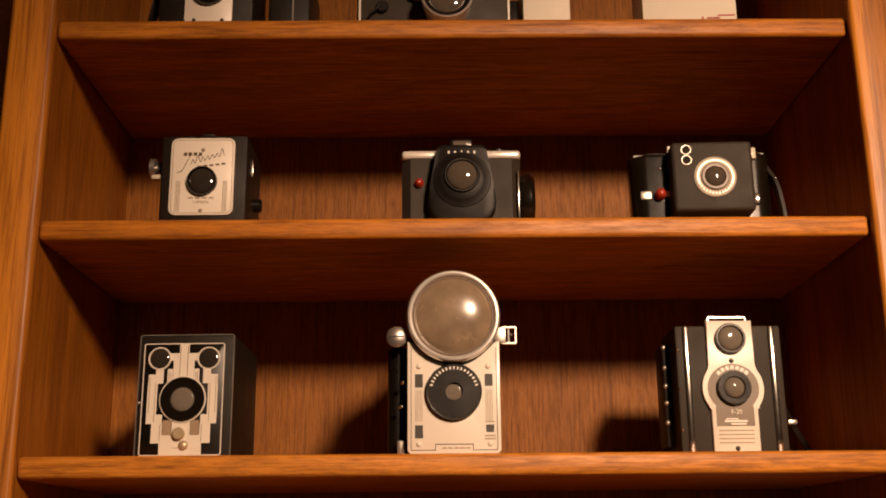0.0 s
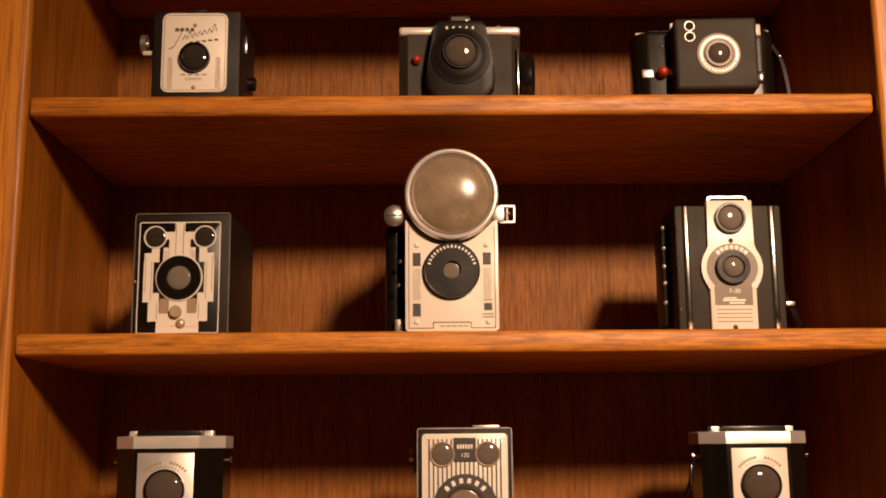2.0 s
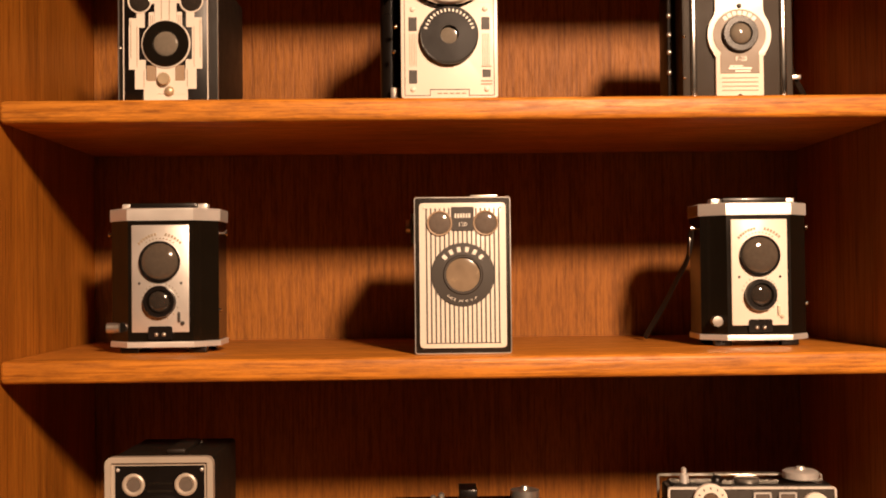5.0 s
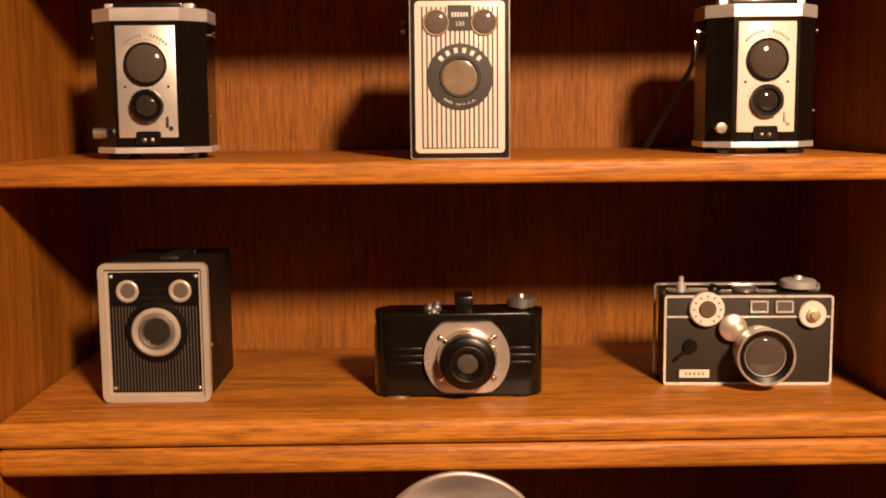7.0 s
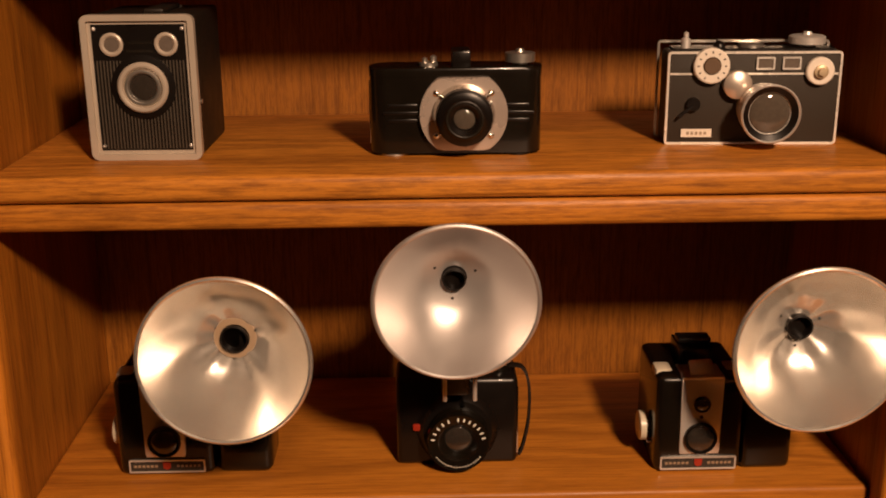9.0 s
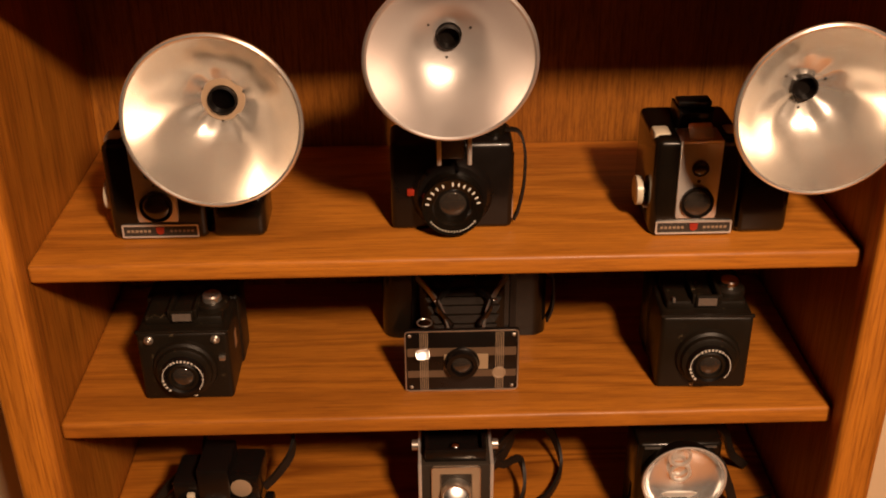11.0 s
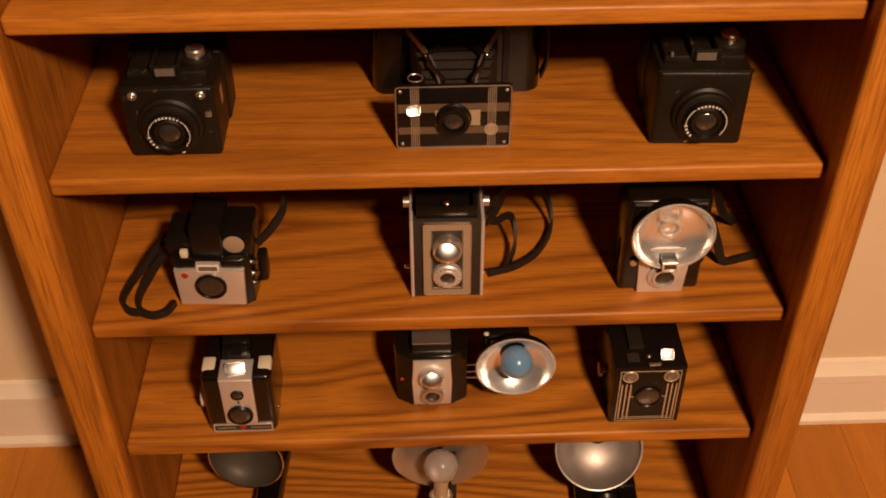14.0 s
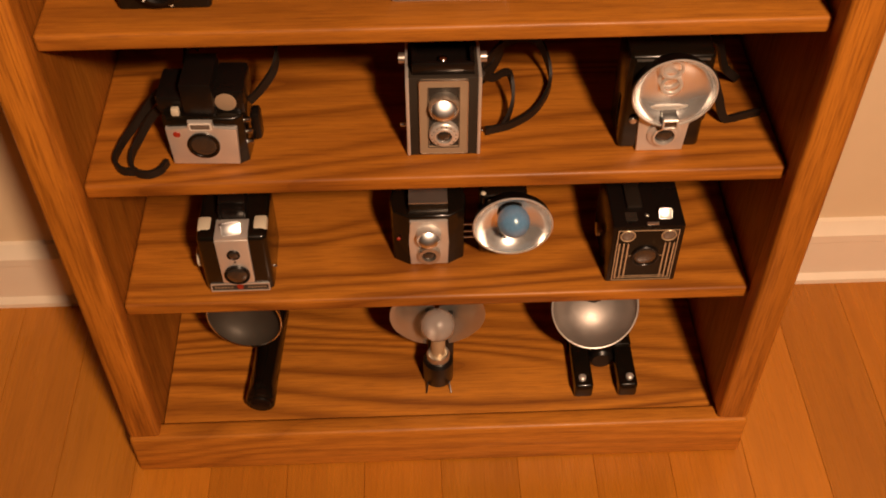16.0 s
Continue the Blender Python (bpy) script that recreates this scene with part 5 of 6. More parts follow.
def bellows_camera():
    t = thing("folding_camera", "opened black folding camera with a plaid-lined front plate", "camera", 0.013, 0.042, 0.672)
    w = 0.166
    plan = []
    for cx, cy, a0 in ((0.007 + w / 2 - 0.016, 0.106, -90), (0.007 + w / 2 - 0.016, 0.114, 0), (0.007 - w / 2 + 0.016, 0.114, 90), (0.007 - w / 2 + 0.016, 0.106, 180)):
        plan += [(cx + 0.016 * math.cos(radians(a0 + 90 * k / 5)), cy + 0.016 * math.sin(radians(a0 + 90 * k / 5))) for k in range(6)]
    part("body", pillar(plan, 0, 0.088, 0.002), BAKELITE, t)
    part("inner_frame", frame_bm(0.104, 0.078, 0.006, 0.004, 0.0870, 0.006, 0.005, 0.003), BLACK, t)
    rows, bm = [], bmesh.new()
    for k in range(14):
        s = k / 13
        w0, h0 = 0.056 + 0.030 * s - 0.007 * (k % 2), 0.048 + 0.018 * s - 0.006 * (k % 2)
        rows.append([bm.verts.new((0.004 + sx * w0 / 2, 0.004 + 0.0064 * k, 0.034 + 0.006 * s + sz * h0 / 2)) for sx, sz in ((-1, -1), (1, -1), (1, 1), (-1, 1))])
    for r0, r1 in zip(rows, rows[1:]):
        for i in range(4):
            bm.faces.new((r0[i], r0[(i + 1) % 4], r1[(i + 1) % 4], r1[i]))
    part("bellows", bm, LEATHER, t, "pleated black leather bellows")
    part("bed", bm_box(0.090, 0.092, 0.004, (0.002, 0.0, 0.0), 0.001), BLACK, t)
    for s in (-1, 1):
        part("strut", ribbon([(0.004 + s * 0.016, 0.006, 0.060), (0.004 + s * 0.022, 0.030, 0.070), (0.004 + s * 0.034, 0.060, 0.074), (0.004 + s * 0.045, 0.088, 0.072)], 0.007, 0.0018), STEEL, t, "grey metal strut")
        part("spring_arm", ribbon([(0.004 + s * 0.012, 0.006, 0.066), (0.004 + s * 0.026, 0.034, 0.073), (0.004 + s * 0.012, 0.060, 0.078), (0.004 + s * 0.016, 0.086, 0.080)], 0.005, 0.0022), BLACK, t)
        part("strut_pin", dome(0.0022, 0.0015, (0.004 + s * 0.028, 0.035, 0.076), "up", 3, 12), CHROME, t)
    p = part("front_plate", prism(rrect(0.106, 0.0670, 0.004, 0, 0.0), -0.003, 0.004, 0.0006), BLACK, t, "glossy black plate with plaid lines")
    part("outline", frame_bm(0.1055, 0.0665, 0.0011, 0.0005, -0.0036, 0, 0.0002, 0.004), STEEL, p)
    for z, h in ((0.0435, 0.0090), (0.0195, 0.0075)):
        part("band", bars([(0, z, 0.101, h)], -0.0031), BROWN, p, "brown plaid band")
    for s in (-1, 1):
        part("pinstripe", bars([(s * 0.0350 + k * 0.0017, 0.0335, 0.0006, 0.063) for k in (-2, -1, 0, 1, 2)], -0.0035), TAN, p)
    part("gold_panel", bm_box(0.041, 0.0006, 0.0165, (0.004, -0.0038, 0.0245)), GOLD, p)
    part("lens_ring", ring(0.0125, 0.0165, 0.003, (0, -0.0035, 0.0320)), BLACK, p)
    lens(p, (0, -0.0035, 0.0320), 0.0150, 0.008, BLACK, LENS, 0.66, 0.4)
    finder_mirror("finder_glass", p, (-0.0362, -0.0068, 0.0435), 0.0125, 0.0090, 40, 11, "small bright finder lens")
    part("badge", merged(ring(0.0045, 0.0065, 0.001, (0.0345, -0.0036, 0.0200), seg=20), disc(0.0044, 0.0006, (0.0345, -0.0036, 0.0200))), TAN, p)
    screws(p, [(-0.0480, 0.0615), (0.0480, 0.0615), (-0.0470, 0.0050), (0.0470, 0.0050)], -0.0032, 0.0019, STEEL)
    part("side_strap", ribbon([(0.091, 0.100, 0.075), (0.096, 0.100, 0.060), (0.096, 0.100, 0.030), (0.091, 0.102, 0.012)], 0.012, 0.002, (0, 1, 0)), STRAP, t)
    part("shutter_tab", ring(0.006, 0.0075, 0.001, (-0.034, 0.012, 0.066), "up", 20), STEEL, t)


bellows_camera()


# ---- eighth row ----
BOWL = paint("bright_flash_bowl", (0.96, 0.94, 0.92), 0.22, metal=0.82, spread=0.06)
def compact_camera():
    t = thing("compact_camera", "small black camera with a silver-grey face and neck strap", "camera", -0.2310, 0.029, 0.489, -2.5)
    plan = [(-0.038, 0.004), (-0.032, 0.0), (0.032, 0.0), (0.041, 0.006), (0.043, 0.045), (0.035, 0.058), (-0.035, 0.058), (-0.042, 0.045)]
    part("body", pillar(plan, 0, 0.060, 0.003), BAKELITE, t)
    out = [(-0.0335, 0.003), (0.0325, 0.003), (0.0350, 0.0490), (0.0125, 0.0500), (0.0120, 0.0580), (-0.0120, 0.0580), (-0.0125, 0.0500), (-0.0350, 0.0490)]
    p = part("face_plate", prism(out, -0.004, 0.006, 0.001), SATIN, t, "silver-grey face plate")
    part("finder_frame", frame_bm(0.0215, 0.0085, 0.0012, 0.001, -0.0048, 0, 0.0480, 0.001), CREAM, p)
    part("pane", bm_box(0.0185, 0.0008, 0.0062, (0, -0.0046, 0.0492)), FINDER, p)
    lens(p, (0.0, -0.004, 0.0285), 0.0162, 0.0022, BAKELITE, LENS, 0.80, 0.10)
    part("emblem", disc(0.0036, 0.0005, (-0.0245, -0.004, 0.0425)), RED, p)
    part("finder_hump", bm_box(0.031, 0.050, 0.042, (0.0, 0.004, 0.056), 0.002), BLACK, t)
    part("shoulder", bm_box(0.033, 0.046, 0.020, (-0.026, 0.010, 0.058), 0.003), BLACK, t)
    s = part("shoulder", bm_box(0.030, 0.046, 0.030, (0.029, 0.010, 0.056), 0.003), BLACK, t)
    part("exposure_disc", lathe([(0.0105, 0), (0.0105, 0.0025), (0.009, 0.003), (0, 0.003)], (0.026, 0.012, 0.0720)), TAN, s, "round grey exposure disc")
    part("shutter_button", bm_box(0.008, 0.006, 0.009, (-0.0235, 0.002, 0.060), 0.0015), IVORY, t)
    for z in (0.0465, 0.0315, 0.0180):
        part("flash_pin", lathe([(0.0028, 0), (0.0028, 0.005), (0, 0.006)], (0.0415, 0.014, z), "right", 14), CHROME, t)
    part("side_lug", bm_box(0.010, 0.016, 0.034, (0.049, 0.020, 0.014), 0.003), BLACK, t)
    part("neck_strap", ribbon([(-0.036, 0.045, 0.066), (-0.056, 0.046, 0.046), (-0.078, 0.036, 0.020), (-0.092, 0.018, 0.007), (-0.094, -0.002, 0.005), (-0.084, -0.016, 0.005), (-0.068, -0.018, 0.005)], 0.0085, 0.0040), STRAP, t)
    part("neck_strap", ribbon([(-0.040, 0.030, 0.052), (-0.058, 0.030, 0.034), (-0.072, 0.020, 0.014), (-0.078, 0.002, 0.006), (-0.072, -0.016, 0.005), (-0.058, -0.022, 0.005), (-0.046, -0.016, 0.005), (-0.040, -0.004, 0.006)], 0.0085, 0.0040), STRAP, t)
    part("neck_strap", ribbon([(-0.020, 0.05, 0.072), (-0.022, 0.080, 0.084), (-0.020, 0.105, 0.100), (-0.026, 0.125, 0.090), (-0.03, 0.15, 0.03)], 0.008, 0.0034), STRAP, t)
    part("neck_strap", ribbon([(0.044, 0.03, 0.056), (0.056, 0.040, 0.064), (0.070, 0.050, 0.082), (0.072, 0.062, 0.100), (0.062, 0.080, 0.108), (0.05, 0.12, 0.07)], 0.009, 0.0034), STRAP, t)


compact_camera()


def tall_reflex():
    t = thing("reflex_camera", "black waist-level reflex camera with metal edges and a tan face", "camera", 0.0070, 0.032, 0.489, -0.5)
    w, h = 0.072, 0.100
    part("body", bm_box(w, 0.070, h, bevel=0.002), GREY, t)
    for s in (-1, 1):
        part("edge_strip", bm_box(0.0036, 0.070, h, (s * (w / 2 - 0.0008), -0.0008, 0.0005), 0.001), SATIN, t, "bright metal edge strip")
    p = part("front_plate", frame_bm(0.0475, 0.0935, 0.0090, 0.003, -0.0030, 0, 0.0050, 0.003), TAN, t, "tan metal front surround")
    part("edge", frame_bm(0.0482, 0.0942, 0.0008, 0.002, -0.0034, 0, 0.0047, 0.003), STEEL, p)
    part("recess", bm_box(0.0310, 0.0012, 0.0780, (0, -0.0010, 0.0130)), INK, t)
    part("recess_edge", frame_bm(0.0315, 0.0775, 0.0006, 0.001, -0.0034, 0, 0.0130, 0.001), INK, p)
    finder_lens(t, (0, -0.001, 0.0690), 0.0148, 0.011, 35, 9, STEEL, "bulging viewing lens")
    b = part("lens_barrel", lathe([(0.0148, 0), (0.0148, 0.006), (0.0135, 0.0075), (0.0105, 0.008), (0.0095, 0.0095), (0.0080, 0.0095), (0.0076, 0.006)], (0, -0.001, 0.0330)), SATIN, t, "ridged metal taking lens")
    part("glass", dome(0.0078, 0.0024, (0, -0.0075, 0.0330)), LENS, b)
    part("writing", arc_bars(14, 0.0120, -150, 150, 0.0008, 0.0012, (0, -0.0091, 0.0330)), INK, b)
    part("finder_hood", merged(bm_box(0.060, 0.004, 0.014, (0, 0.004, h), 0.001), bm_box(0.004, 0.050, 0.012, (-0.028, 0.008, h)), bm_box(0.004, 0.050, 0.012, (0.028, 0.008, h)), bm_box(0.056, 0.050, 0.003, (0, 0.008, h))), BLACK, t)
    part("hood_catch", dome(0.005, 0.004, (0.0, 0.020, h + 0.006), "up", 4, 18), CHROME, t)
    part("hood_lid", bm_box(0.058, 0.002, 0.030, (0, 0.056, h), 0.0005), BLACK, t)
    part("side_pin", lathe([(0.0024, 0), (0.0024, 0.006), (0, 0.007)], (-0.037, 0.014, 0.0300), "left", 14), CHROME, t)
    part("side_pin", lathe([(0.0016, 0), (0.0016, 0.003), (0, 0.004)], (0.037, 0.014, 0.0200), "right", 12), CHROME, t)
    part("side_knob", lathe([(0.0055, 0), (0.0055, 0.006), (0, 0.0065)], (-0.037, 0.034, 0.098), "left", 20), STEEL, t)
    part("side_knob", lathe([(0.0055, 0), (0.0055, 0.006), (0, 0.0065)], (0.037, 0.034, 0.098), "right", 20), STEEL, t)
    part("neck_strap", ribbon([(0.040, 0.040, 0.070), (0.052, 0.060, 0.050), (0.070, 0.080, 0.040), (0.074, 0.060, 0.020), (0.062, 0.036, 0.006), (0.044, 0.030, 0.006)], 0.008, 0.0034), STRAP, t)
    part("neck_strap", ribbon([(0.040, 0.045, 0.080), (0.070, 0.100, 0.066), (0.104, 0.125, 0.046), (0.118, 0.105, 0.012), (0.102, 0.066, 0.0052), (0.074, 0.040, 0.0052), (0.044, 0.028, 0.006)], 0.009, 0.0034), STRAP, t)
    part("neck_strap", ribbon([(0.040, 0.050, 0.060), (0.052, 0.075, 0.052), (0.062, 0.090, 0.070), (0.060, 0.100, 0.090)], 0.016, 0.0034), STRAP, t)


tall_reflex()


def built_in_flash_camera():
    t = thing("flash_camera", "black upright camera with a built-in flash bowl and silver face", "camera", 0.2240, 0.034, 0.489, 0)
    part("body", bm_box(0.083, 0.055, 0.118, (0.002, 0, 0), 0.005, 3), BAKELITE, t)
    part("top_edge", bm_box(0.070, 0.002, 0.0016, (0.002, -0.0014, 0.1125)), STEEL, t)
    out = [(-0.0210, 0.001), (0.0260, 0.001), (0.0300, 0.0600), (-0.0240, 0.0600)]
    p = part("face_plate", prism(out, -0.0050, 0.006, 0.001), SATIN, t, "polished silver lower face")
    bowl = lathe([(0.0405, 0.0), (0.0395, -0.004), (0.0350, -0.0105), (0.0270, -0.0145), (0.0150, -0.0162), (0.0, -0.0165)], (0, 0, 0), "front", 48, closed=False)
    bmesh.ops.transform(bowl, matrix=Matrix.Translation((0.0045, -0.0170, 0.0850)), verts=bowl.verts)
    r = part("flash_bowl", bowl, BOWL, t, "mirror-bright flash bowl")
    part("rim", lathe([(0.0405 + 0.0010 * math.cos(2 * math.pi * k / 8), 0.0010 * math.sin(2 * math.pi * k / 8)) for k in range(9)], (0.0045, -0.0170, 0.0850), "front", 48, closed=False), SATIN, r)
    part("shell", lathe([(0.0412, 0), (0.0405, -0.006), (0.035, -0.018)], (0.0045, -0.0165, 0.0850), "front", 48, closed=False), BLACK, r)
    part("bulb_seat", merged(ring(0.0080, 0.0110, 0.003, (0.0030, -0.0042, 0.0860), seg=28), ring(0.0085, 0.0118, 0.003, (0.0000, -0.0075, 0.1085), seg=28)), SATIN, r)
    v = part("finder_frame", frame_bm(0.0150, 0.0110, 0.0014, 0.002, -0.0225, 0.0045, 0.0440, 0.001), SATIN, p)
    part("pane", bm_box(0.0125, 0.0010, 0.0085, (0.0045, -0.0212, 0.0452)), LENS, v)
    part("finder_box", bm_box(0.0150, 0.016, 0.0110, (0.0045, -0.0205, 0.0440)), BLACK, p)
    b = part("lens_mount", lathe([(0.0170, 0), (0.0165, 0.003), (0.0125, 0.0045), (0.0120, 0.007), (0.0100, 0.007), (0.0095, 0.002)], (0.0040, -0.005, 0.0250)), SATIN, p)
    part("glass", dome(0.0096, 0.003, (0.0040, -0.008, 0.0250)), LENS, b)
    part("side_latch", bm_box(0.002, 0.010, 0.040, (-0.0385, 0.012, 0.018), 0.0006), STEEL, t)
    part("side_button", disc(0.004, 0.003, (-0.028, -0.001, 0.040)), STEEL, t)
    part("winding_knob", lathe([(0.012, 0), (0.012, 0.008), (0.010, 0.009), (0, 0.009)], (0.038, 0.018, 0.036), "right", 24), BLACK, t)
    part("neck_strap", ribbon([(0.040, 0.026, 0.080), (0.052, 0.030, 0.070), (0.066, 0.034, 0.036), (0.078, 0.036, 0.006), (0.098, 0.040, 0.0055), (0.118, 0.046, 0.0055)], 0.009, 0.0034), STRAP, t)
    part("neck_strap", ribbon([(0.040, 0.040, 0.100), (0.056, 0.060, 0.092), (0.070, 0.075, 0.070), (0.085, 0.090, 0.030), (0.105, 0.10, 0.006)], 0.009, 0.0034), STRAP, t)


built_in_flash_camera()

# ---- ninth row ----
hawk_box(-0.2225, 0.016, 0.302, "black moulded box camera with a metal strip and ivory knob", w=0.076)


def star_flash():
    t = thing("reflex_camera", "small black reflex camera with a plug-on flash holding a blue bulb", "camera", -0.0095, 0.050, 0.302)
    plan = [(-0.0230, 0.0), (0.0230, 0.0), (0.0400, 0.010), (0.0430, 0.030), (0.038, 0.056), (-0.038, 0.056), (-0.0430, 0.030), (-0.0400, 0.010)]
    part("body", pillar(plan, 0, 0.079, 0.003), BAKELITE, t)
    out = [(-0.0215, 0.003), (0.0215, 0.003), (0.0225, 0.040), (0.0210, 0.0735), (-0.0210, 0.0735), (-0.0225, 0.040)]
    p = part("face_plate", prism(out, -0.0030, 0.004, 0.001), SATIN, t, "silver face plate")
    finder_lens(p, (0, -0.003, 0.0530), 0.0142, 0.010, 35, 9, SATIN, "bulging viewing lens")
    lens(p, (0, -0.003, 0.0225), 0.0130, 0.007, STEEL, LENS, 0.6, 0.4)
    part("finder_hood", bm_box(0.043, 0.036, 0.012, (0, 0.006, 0.078), 0.001), DUSTY, t)
    part("hood_edge", bm_box(0.0435, 0.0016, 0.0018, (0, 0.0046, 0.0795)), CHROME, t)
    part("hood_lid", bm_box(0.0430, 0.030, 0.0014, (0, 0.0075, 0.0905)), STEEL, t, "grey metal hood lid")
    part("red_dot", disc(0.0024, 0.001, (-0.034, 0.0035, 0.040)), RED, t)
    for z in (0.031, 0.041, 0.052):
        part("contact_pin", lathe([(0.0014, 0), (0.0014, 0.016)], (0.040, 0.012, z), "right", 10), CHROME, t)
    h = part("flash_case", bm_box(0.052, 0.042, 0.094, (0.084, 0.008, 0.006), 0.006, 3), BAKELITE, t, "black plastic flash case")
    part("case_stud", dome(0.003, 0.002, (0.061, 0.012, 0.100), "up", 4, 16), IVORY, h)
    bowl = lathe([(0.0435, 0.0), (0.0405, -0.008), (0.0300, -0.018), (0.0160, -0.023), (0.0, -0.024)], (0.0925, -0.0150, 0.0740), "front", 48, closed=False)
    r = part("flash_bowl", bowl, BOWL, t, "mirror-bright flash bowl")
    part("rim", lathe([(0.0435 + 0.0011 * math.cos(2 * math.pi * k / 8), 0.0011 * math.sin(2 * math.pi * k / 8)) for k in range(9)], (0.0925, -0.0150, 0.0740), "front", 48, closed=False), SATIN, r)
    part("shell", lathe([(0.0442, 0), (0.042, -0.010), (0.030, -0.024)], (0.0925, -0.0145, 0.0740), "front", 48, closed=False), BLACK, r)
    prof = [(0.0185 * math.sin(a), -0.0190 * math.cos(a)) for a in [math.pi * k / 14 for k in range(1, 14)]]
    part("flash_bulb", lathe([(0, -0.0190)] + prof + [(0, 0.0190)], (0.0935, -0.010, 0.0770), "front", 32), BLUE, r, "blue-lacquered flash bulb")


star_flash()


def lined_box_camera():
    t = thing("box_camera", "black box camera with thin brass lines on its front", "camera", 0.2290, 0.014, 0.302, 0)
    part("body", bm_box(0.079, 0.095, 0.091, bevel=0.0025), BLACK, t)
    p = part("front_panel", bm_box(0.0700, 0.0012, 0.0840, (0, -0.0010, 0.0030), 0.0003), DUSTY, t)
    part("outline", frame_bm(0.0670, 0.0815, 0.0010, 0.0005, -0.0014, 0, 0.0042, 0.0005), GOLD, p)
    for s in (-1, 1):
        part("brass_line", bars([(s * (0.0300 - 0.0048 * k), 0.0360, 0.0016, 0.058) for k in range(3)], -0.0011), GOLD, p)
        e = part("finder_ring", ring(0.0070, 0.0086, 0.0012, (s * 0.0225, -0.001, 0.0770), seg=28), GOLD, p)
        part("pane", dome(0.0072, 0.0016, (s * 0.0225, -0.001, 0.0770)), FINDER, e)
    part("base_lines", bars([(0, 0.0085, 0.062, 0.0010), (0, 0.0112, 0.050, 0.0010)], -0.0011), GOLD, p)
    lens(p, (0, -0.001, 0.0450), 0.0155, 0.003, BLACK, LENS, 0.84, 0.15)
    part("lens_arc", arc_bars(2, 0.0165, -90, 90, 0.0010, 0.010, (0, -0.0012, 0.0450)), GOLD, p)
    finder_mirror("finder_window", t, (0.0185, 0.014, 0.0955), 0.0140, 0.0120, 46, -2, "bright top finder window")
    part("finder_window", bm_box(0.0130, 0.0125, 0.0010, (-0.0185, 0.008, 0.0910)), LENS, t)
    part("latch", bm_box(0.0130, 0.0030, 0.0030, (0.0035, 0.0015, 0.0905), 0.0008), STEEL, t)
    part("stud", dome(0.0024, 0.002, (-0.001, 0.016, 0.091), "up", 3, 12), STEEL, t)
    part("handle", bm_box(0.0170, 0.058, 0.0045, (-0.013, 0.026, 0.0910), 0.0018), STRAP, t)
    part("winding_key", lathe([(0.003, 0), (0.003, 0.003), (0.0085, 0.0035), (0.0085, 0.007)], (-0.0395, 0.05, 0.035), "left", 18), STEEL, t)


lined_box_camera()

# ---- bottom row: loose flash guns ----
BASE = 0.066


def tube_flash():
    t = thing("flash_gun", "black tube-handled flash gun lying down with its bowl turned away", "flash gun", -0.2285, 0.013, BASE, -4)
    part("handle_tube", lathe([(0.0175, 0), (0.0185, 0.002), (0.0185, 0.020), (0.0178, 0.021), (0.0178, 0.150), (0.015, 0.155)], (0, 0, 0.0186), "back", 32), BAKELITE, t, "ribbed black battery tube")
    part("end_cap", lathe([(0.0130, 0), (0.0120, 0.0025), (0, 0.003)], (0, 0.0, 0.0186), "front", 28), BLACK, t)
    part("neck", ribbon([(0, 0.130, 0.030), (-0.004, 0.125, 0.065), (-0.012, 0.110, 0.100)], 0.014, 0.010, (0, 1, 0)), BLACK, t)
    bm = lathe([(0.0470, 0.0), (0.0445, -0.008), (0.036, -0.017), (0.023, -0.024), (0.008, -0.027), (0.009, -0.0285), (0.024, -0.0255), (0.0372, -0.0185), (0.0457, -0.009), (0.0482, 0.0)], (0, 0, 0), "front", 48, closed=False)
    m = Matrix.Translation((-0.020, 0.068, 0.104)) @ pose(0, 0, 0, -8, 0, -4)
    bmesh.ops.transform(bm, matrix=m, verts=bm.verts)
    part("reflector", bm, paint("dull_dark_reflector", (0.06, 0.048, 0.036), 0.6, metal=0.4), t, "dull metal reflector bowl")
    rim = lathe([(0.0476 + 0.0011 * math.cos(2 * math.pi * k / 8), 0.0011 * math.sin(2 * math.pi * k / 8)) for k in range(9)], (0, 0, 0), "front", 48, closed=False)
    bmesh.ops.transform(rim, matrix=m, verts=rim.verts)
    part("rim", rim, CHROME, t, "bright bowl rim")


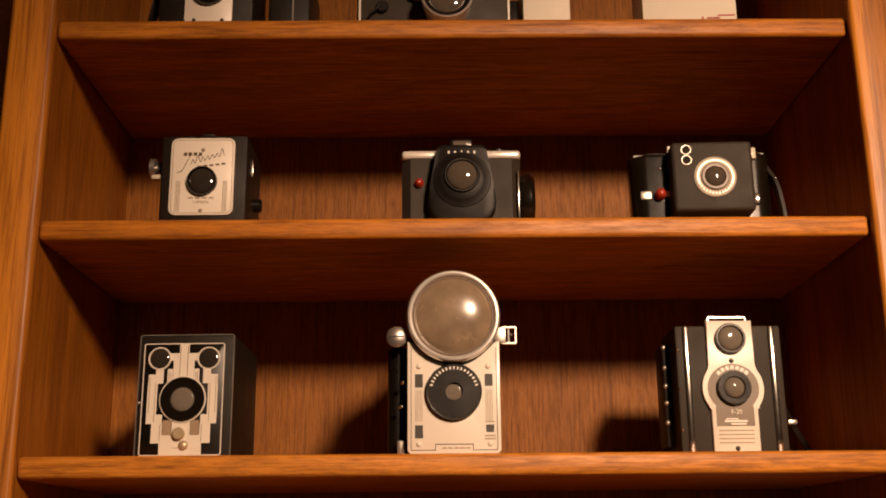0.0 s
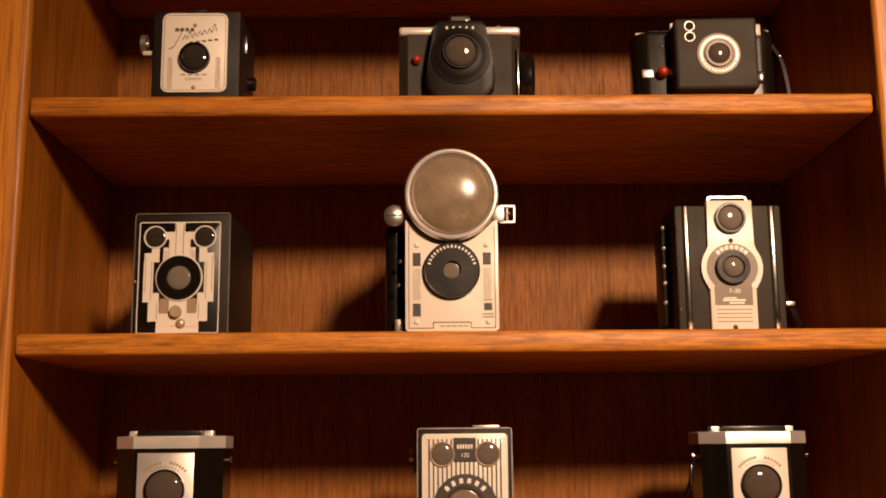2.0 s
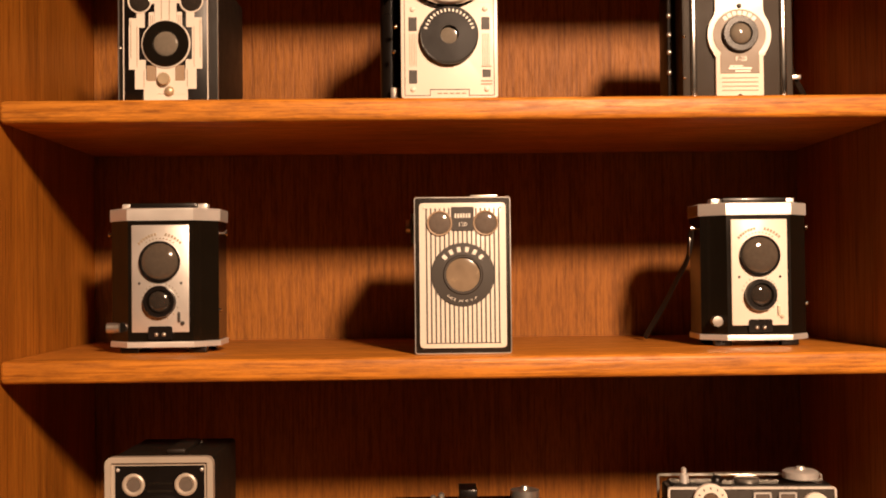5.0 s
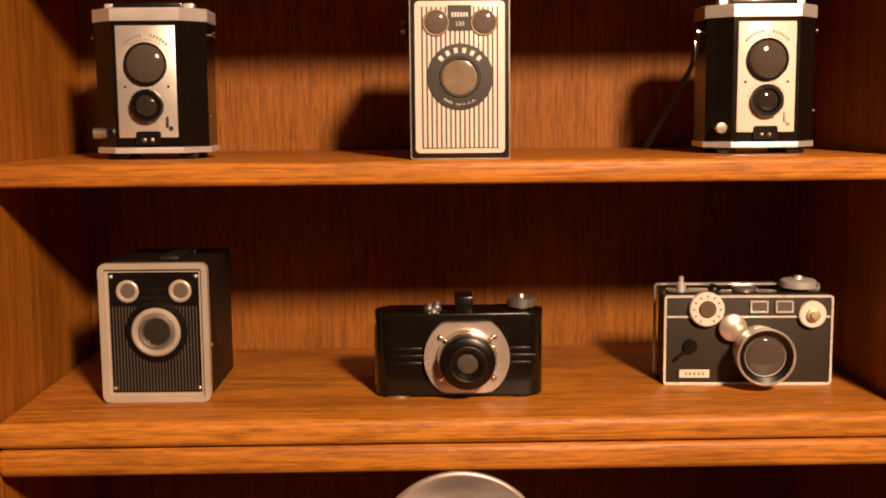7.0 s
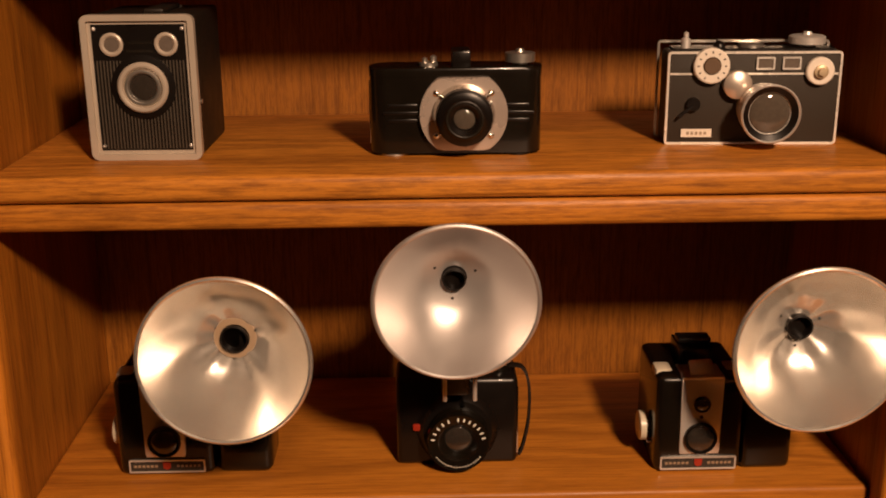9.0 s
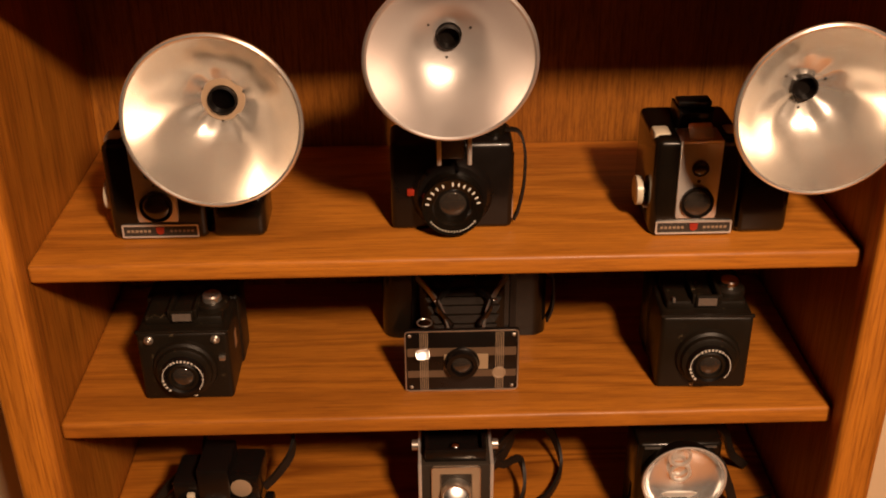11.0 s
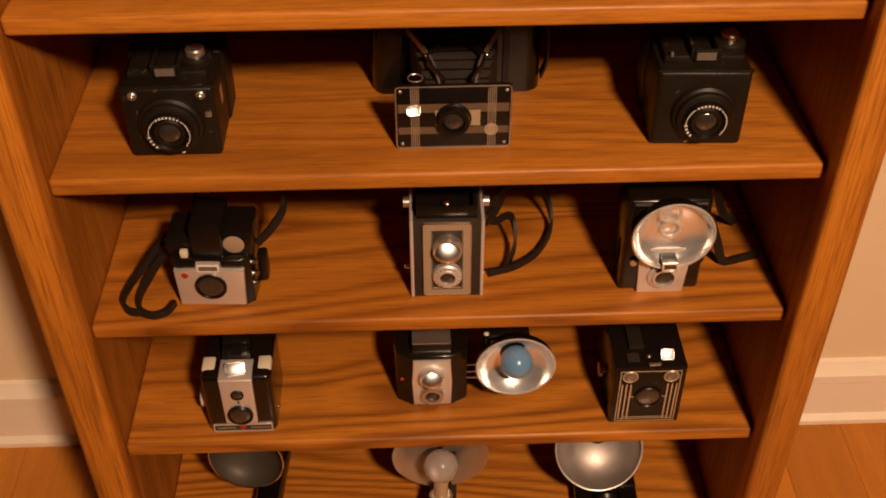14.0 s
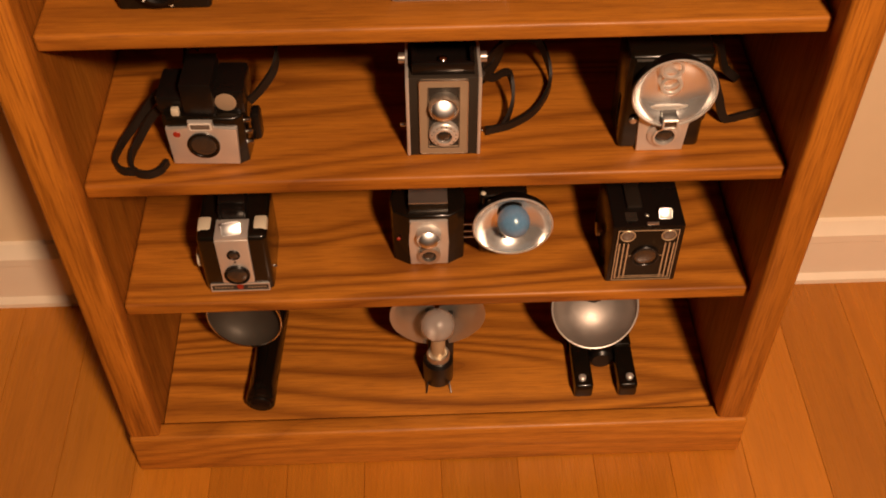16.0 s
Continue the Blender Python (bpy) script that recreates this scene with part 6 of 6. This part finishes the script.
def fan_flash():
    t = thing("flash_gun", "folding fan flash holder standing with a clear glass bulb", "flash gun", 0.0, 0.045, BASE)
    part("base", lathe([(0.0185, 0), (0.0195, 0.003), (0.0195, 0.038), (0.0165, 0.042)], (0, 0.012, 0.004), "up", 28), BLACK, t)
    for s in (-1, 1):
        part("prong", ribbon([(s * 0.013, 0.004, 0.012), (s * 0.0145, -0.006, 0.006), (s * 0.0160, -0.013, 0.001)], 0.003, 0.0012), BLACK, t)
    part("socket", lathe([(0.0145, 0), (0.0150, 0.006), (0.0135, 0.010)], (0, 0.012, 0.046), "up", 28), STEEL, t)
    globe = [(0.0215 * math.sin(q), 0.060 - 0.0215 * math.cos(q)) for q in [math.pi * k / 14 for k in range(3, 14)]]
    b = part("flash_bulb", lathe([(0.0088, 0.036)] + globe + [(0, 0.0815)], (0, 0.012, 0.052), "up", 36), GLASS, t, "cloudy clear glass flash bulb")
    part("bulb_base", lathe([(0.0125, 0), (0.0128, 0.003), (0.0092, 0.005), (0.0092, 0.036), (0.0078, 0.040)], (0, 0.012, 0.052), "up", 24), GOLD, b, "coppery bulb cap")
    part("filament", lathe([(0.0020, 0), (0.0020, 0.016), (0.0060, 0.018), (0.0060, 0.021), (0, 0.022)], (0, 0.012, 0.094), "up", 12), STEEL, b)
    part("stem", bm_box(0.034, 0.012, 0.090, (0.004, 0.034, 0.010), 0.003), BLACK, t)
    for s in (-1, 1):
        for a0, a1, lift in ((14, 66, 0.0), (58, 112, 0.0012), (104, 160, 0.0024)):
            bm, rows = bmesh.new(), []
            for k in range(9):
                a = radians(a0 + (a1 - a0) * k / 8)
                rows.append([bm.verts.new((s * r * math.sin(a), 0.052 - lift - 7.0 * r * r + back, 0.112 - r * math.cos(a))) for r, back in ((0.012, 0), (0.028, 0), (0.044, 0), (0.059, 0), (0.060, 0.0008), (0.044, 0.0008), (0.012, 0.0008))])
            for q0, q1 in zip(rows, rows[1:]):
                for i in range(7):
                    bm.faces.new((q0[i], q0[(i + 1) % 7], q1[(i + 1) % 7], q1[i]))
            bm.faces.new(rows[0]), bm.faces.new(rows[-1])
            part("fan_blade", bm, STEEL, t, "polished folding reflector blade")


def bracket_flash():
    t = thing("flash_gun", "black two-legged flash bracket lying below its satin reflector", "flash gun", 0.2155, 0.018, BASE)
    for s in (-1, 1):
        part("leg", bm_box(0.0240, 0.085, 0.026, (s * 0.0285, 0.0, 0.0), 0.004, 3), BAKELITE, t)
        part("contact", lathe([(0.0050, 0), (0.0050, 0.004), (0.0030, 0.006), (0, 0.0065)], (s * 0.0285 + s * 0.002, 0.012, 0.0255), "up", 18), SATIN, t)
    part("crossbar", bm_box(0.081, 0.030, 0.030, (0, 0.062, 0.0), 0.004, 3), BAKELITE, t)
    part("hub", lathe([(0.0160, 0), (0.0160, 0.012), (0.0130, 0.016), (0, 0.016)], (0, 0.062, 0.016), "front", 28), BLACK, t)
    part("post", ribbon([(0, 0.085, 0.020), (-0.004, 0.105, 0.045), (-0.010, 0.112, 0.085)], 0.022, 0.012, (0, 1, 0)), BLACK, t)
    bm = lathe([(0.0545, 0.0), (0.0520, -0.010), (0.0420, -0.022), (0.0260, -0.030), (0.0, -0.033), (0.0, -0.034), (0.0270, -0.0312), (0.0432, -0.0232), (0.0532, -0.0108), (0.0555, 0.0)], (0, 0, 0), "front", 48, closed=False)
    m = Matrix.Translation((-0.0145, 0.066, 0.104)) @ pose(0, 0, 0, -34, 0, 0)
    bmesh.ops.transform(bm, matrix=m, verts=bm.verts)
    part("reflector", bm, paint("dulled_reflector", (0.36, 0.32, 0.29), 0.44, metal=0.7, grain=0.03), t, "satin aluminium reflector bowl")
    rim = lathe([(0.0548 + 0.0012 * math.cos(2 * math.pi * k / 8), 0.0012 * math.sin(2 * math.pi * k / 8)) for k in range(9)], (0, 0, 0), "front", 48, closed=False)
    bmesh.ops.transform(rim, matrix=m, verts=rim.verts)
    part("rim", rim, SATIN, t, "bright rolled bowl rim")
    part("socket", merged(disc(0.0075, 0.010, (-0.012, 0.094, 0.098), "front"), bm_box(0.004, 0.004, 0.016, (-0.018, 0.084, 0.094)), bm_box(0.004, 0.004, 0.016, (-0.006, 0.084, 0.094))), BLACK, t)


tube_flash()
fan_flash()
bracket_flash()

# ---- floor planks, each a piece of its own ----
floor = structure("floor", bm_box(0.3, 0.3, 0.004, (-1.3, -2.7, -0.0135)), FLOOR, "honey-coloured oak strip floor running to the wall", "floor")
rng = random.Random(7)
PLANK_W, meshes = 0.10, {}
for i in range(int((WX1 - WX0) / PLANK_W)):
    x = WX0 + (i + 0.5) * PLANK_W
    y = WY1 - rng.choice((0.5, 0.8, 1.1, 1.4))
    ends = [WY1]
    while y > WY0 + 0.3:
        ends.append(y)
        y -= rng.choice((0.9, 1.2, 1.5))
    ends.append(WY0)
    for y1, y0 in zip(ends, ends[1:]):
        key = round(y1 - y0, 3)
        if key not in meshes:
            bm = bm_box(PLANK_W - 0.0003, key - 0.0004, 0.012, (0, 0, -0.012), 0.0004, 1)
            me = bpy.data.meshes.new("plank")
            bm.to_mesh(me)
            bm.free()
            me.materials.append(FLOOR)
            meshes[key] = me
        ob = new("plank", meshes[key])
        ob.location = (x, y0, 0)
        ob.parent = floor
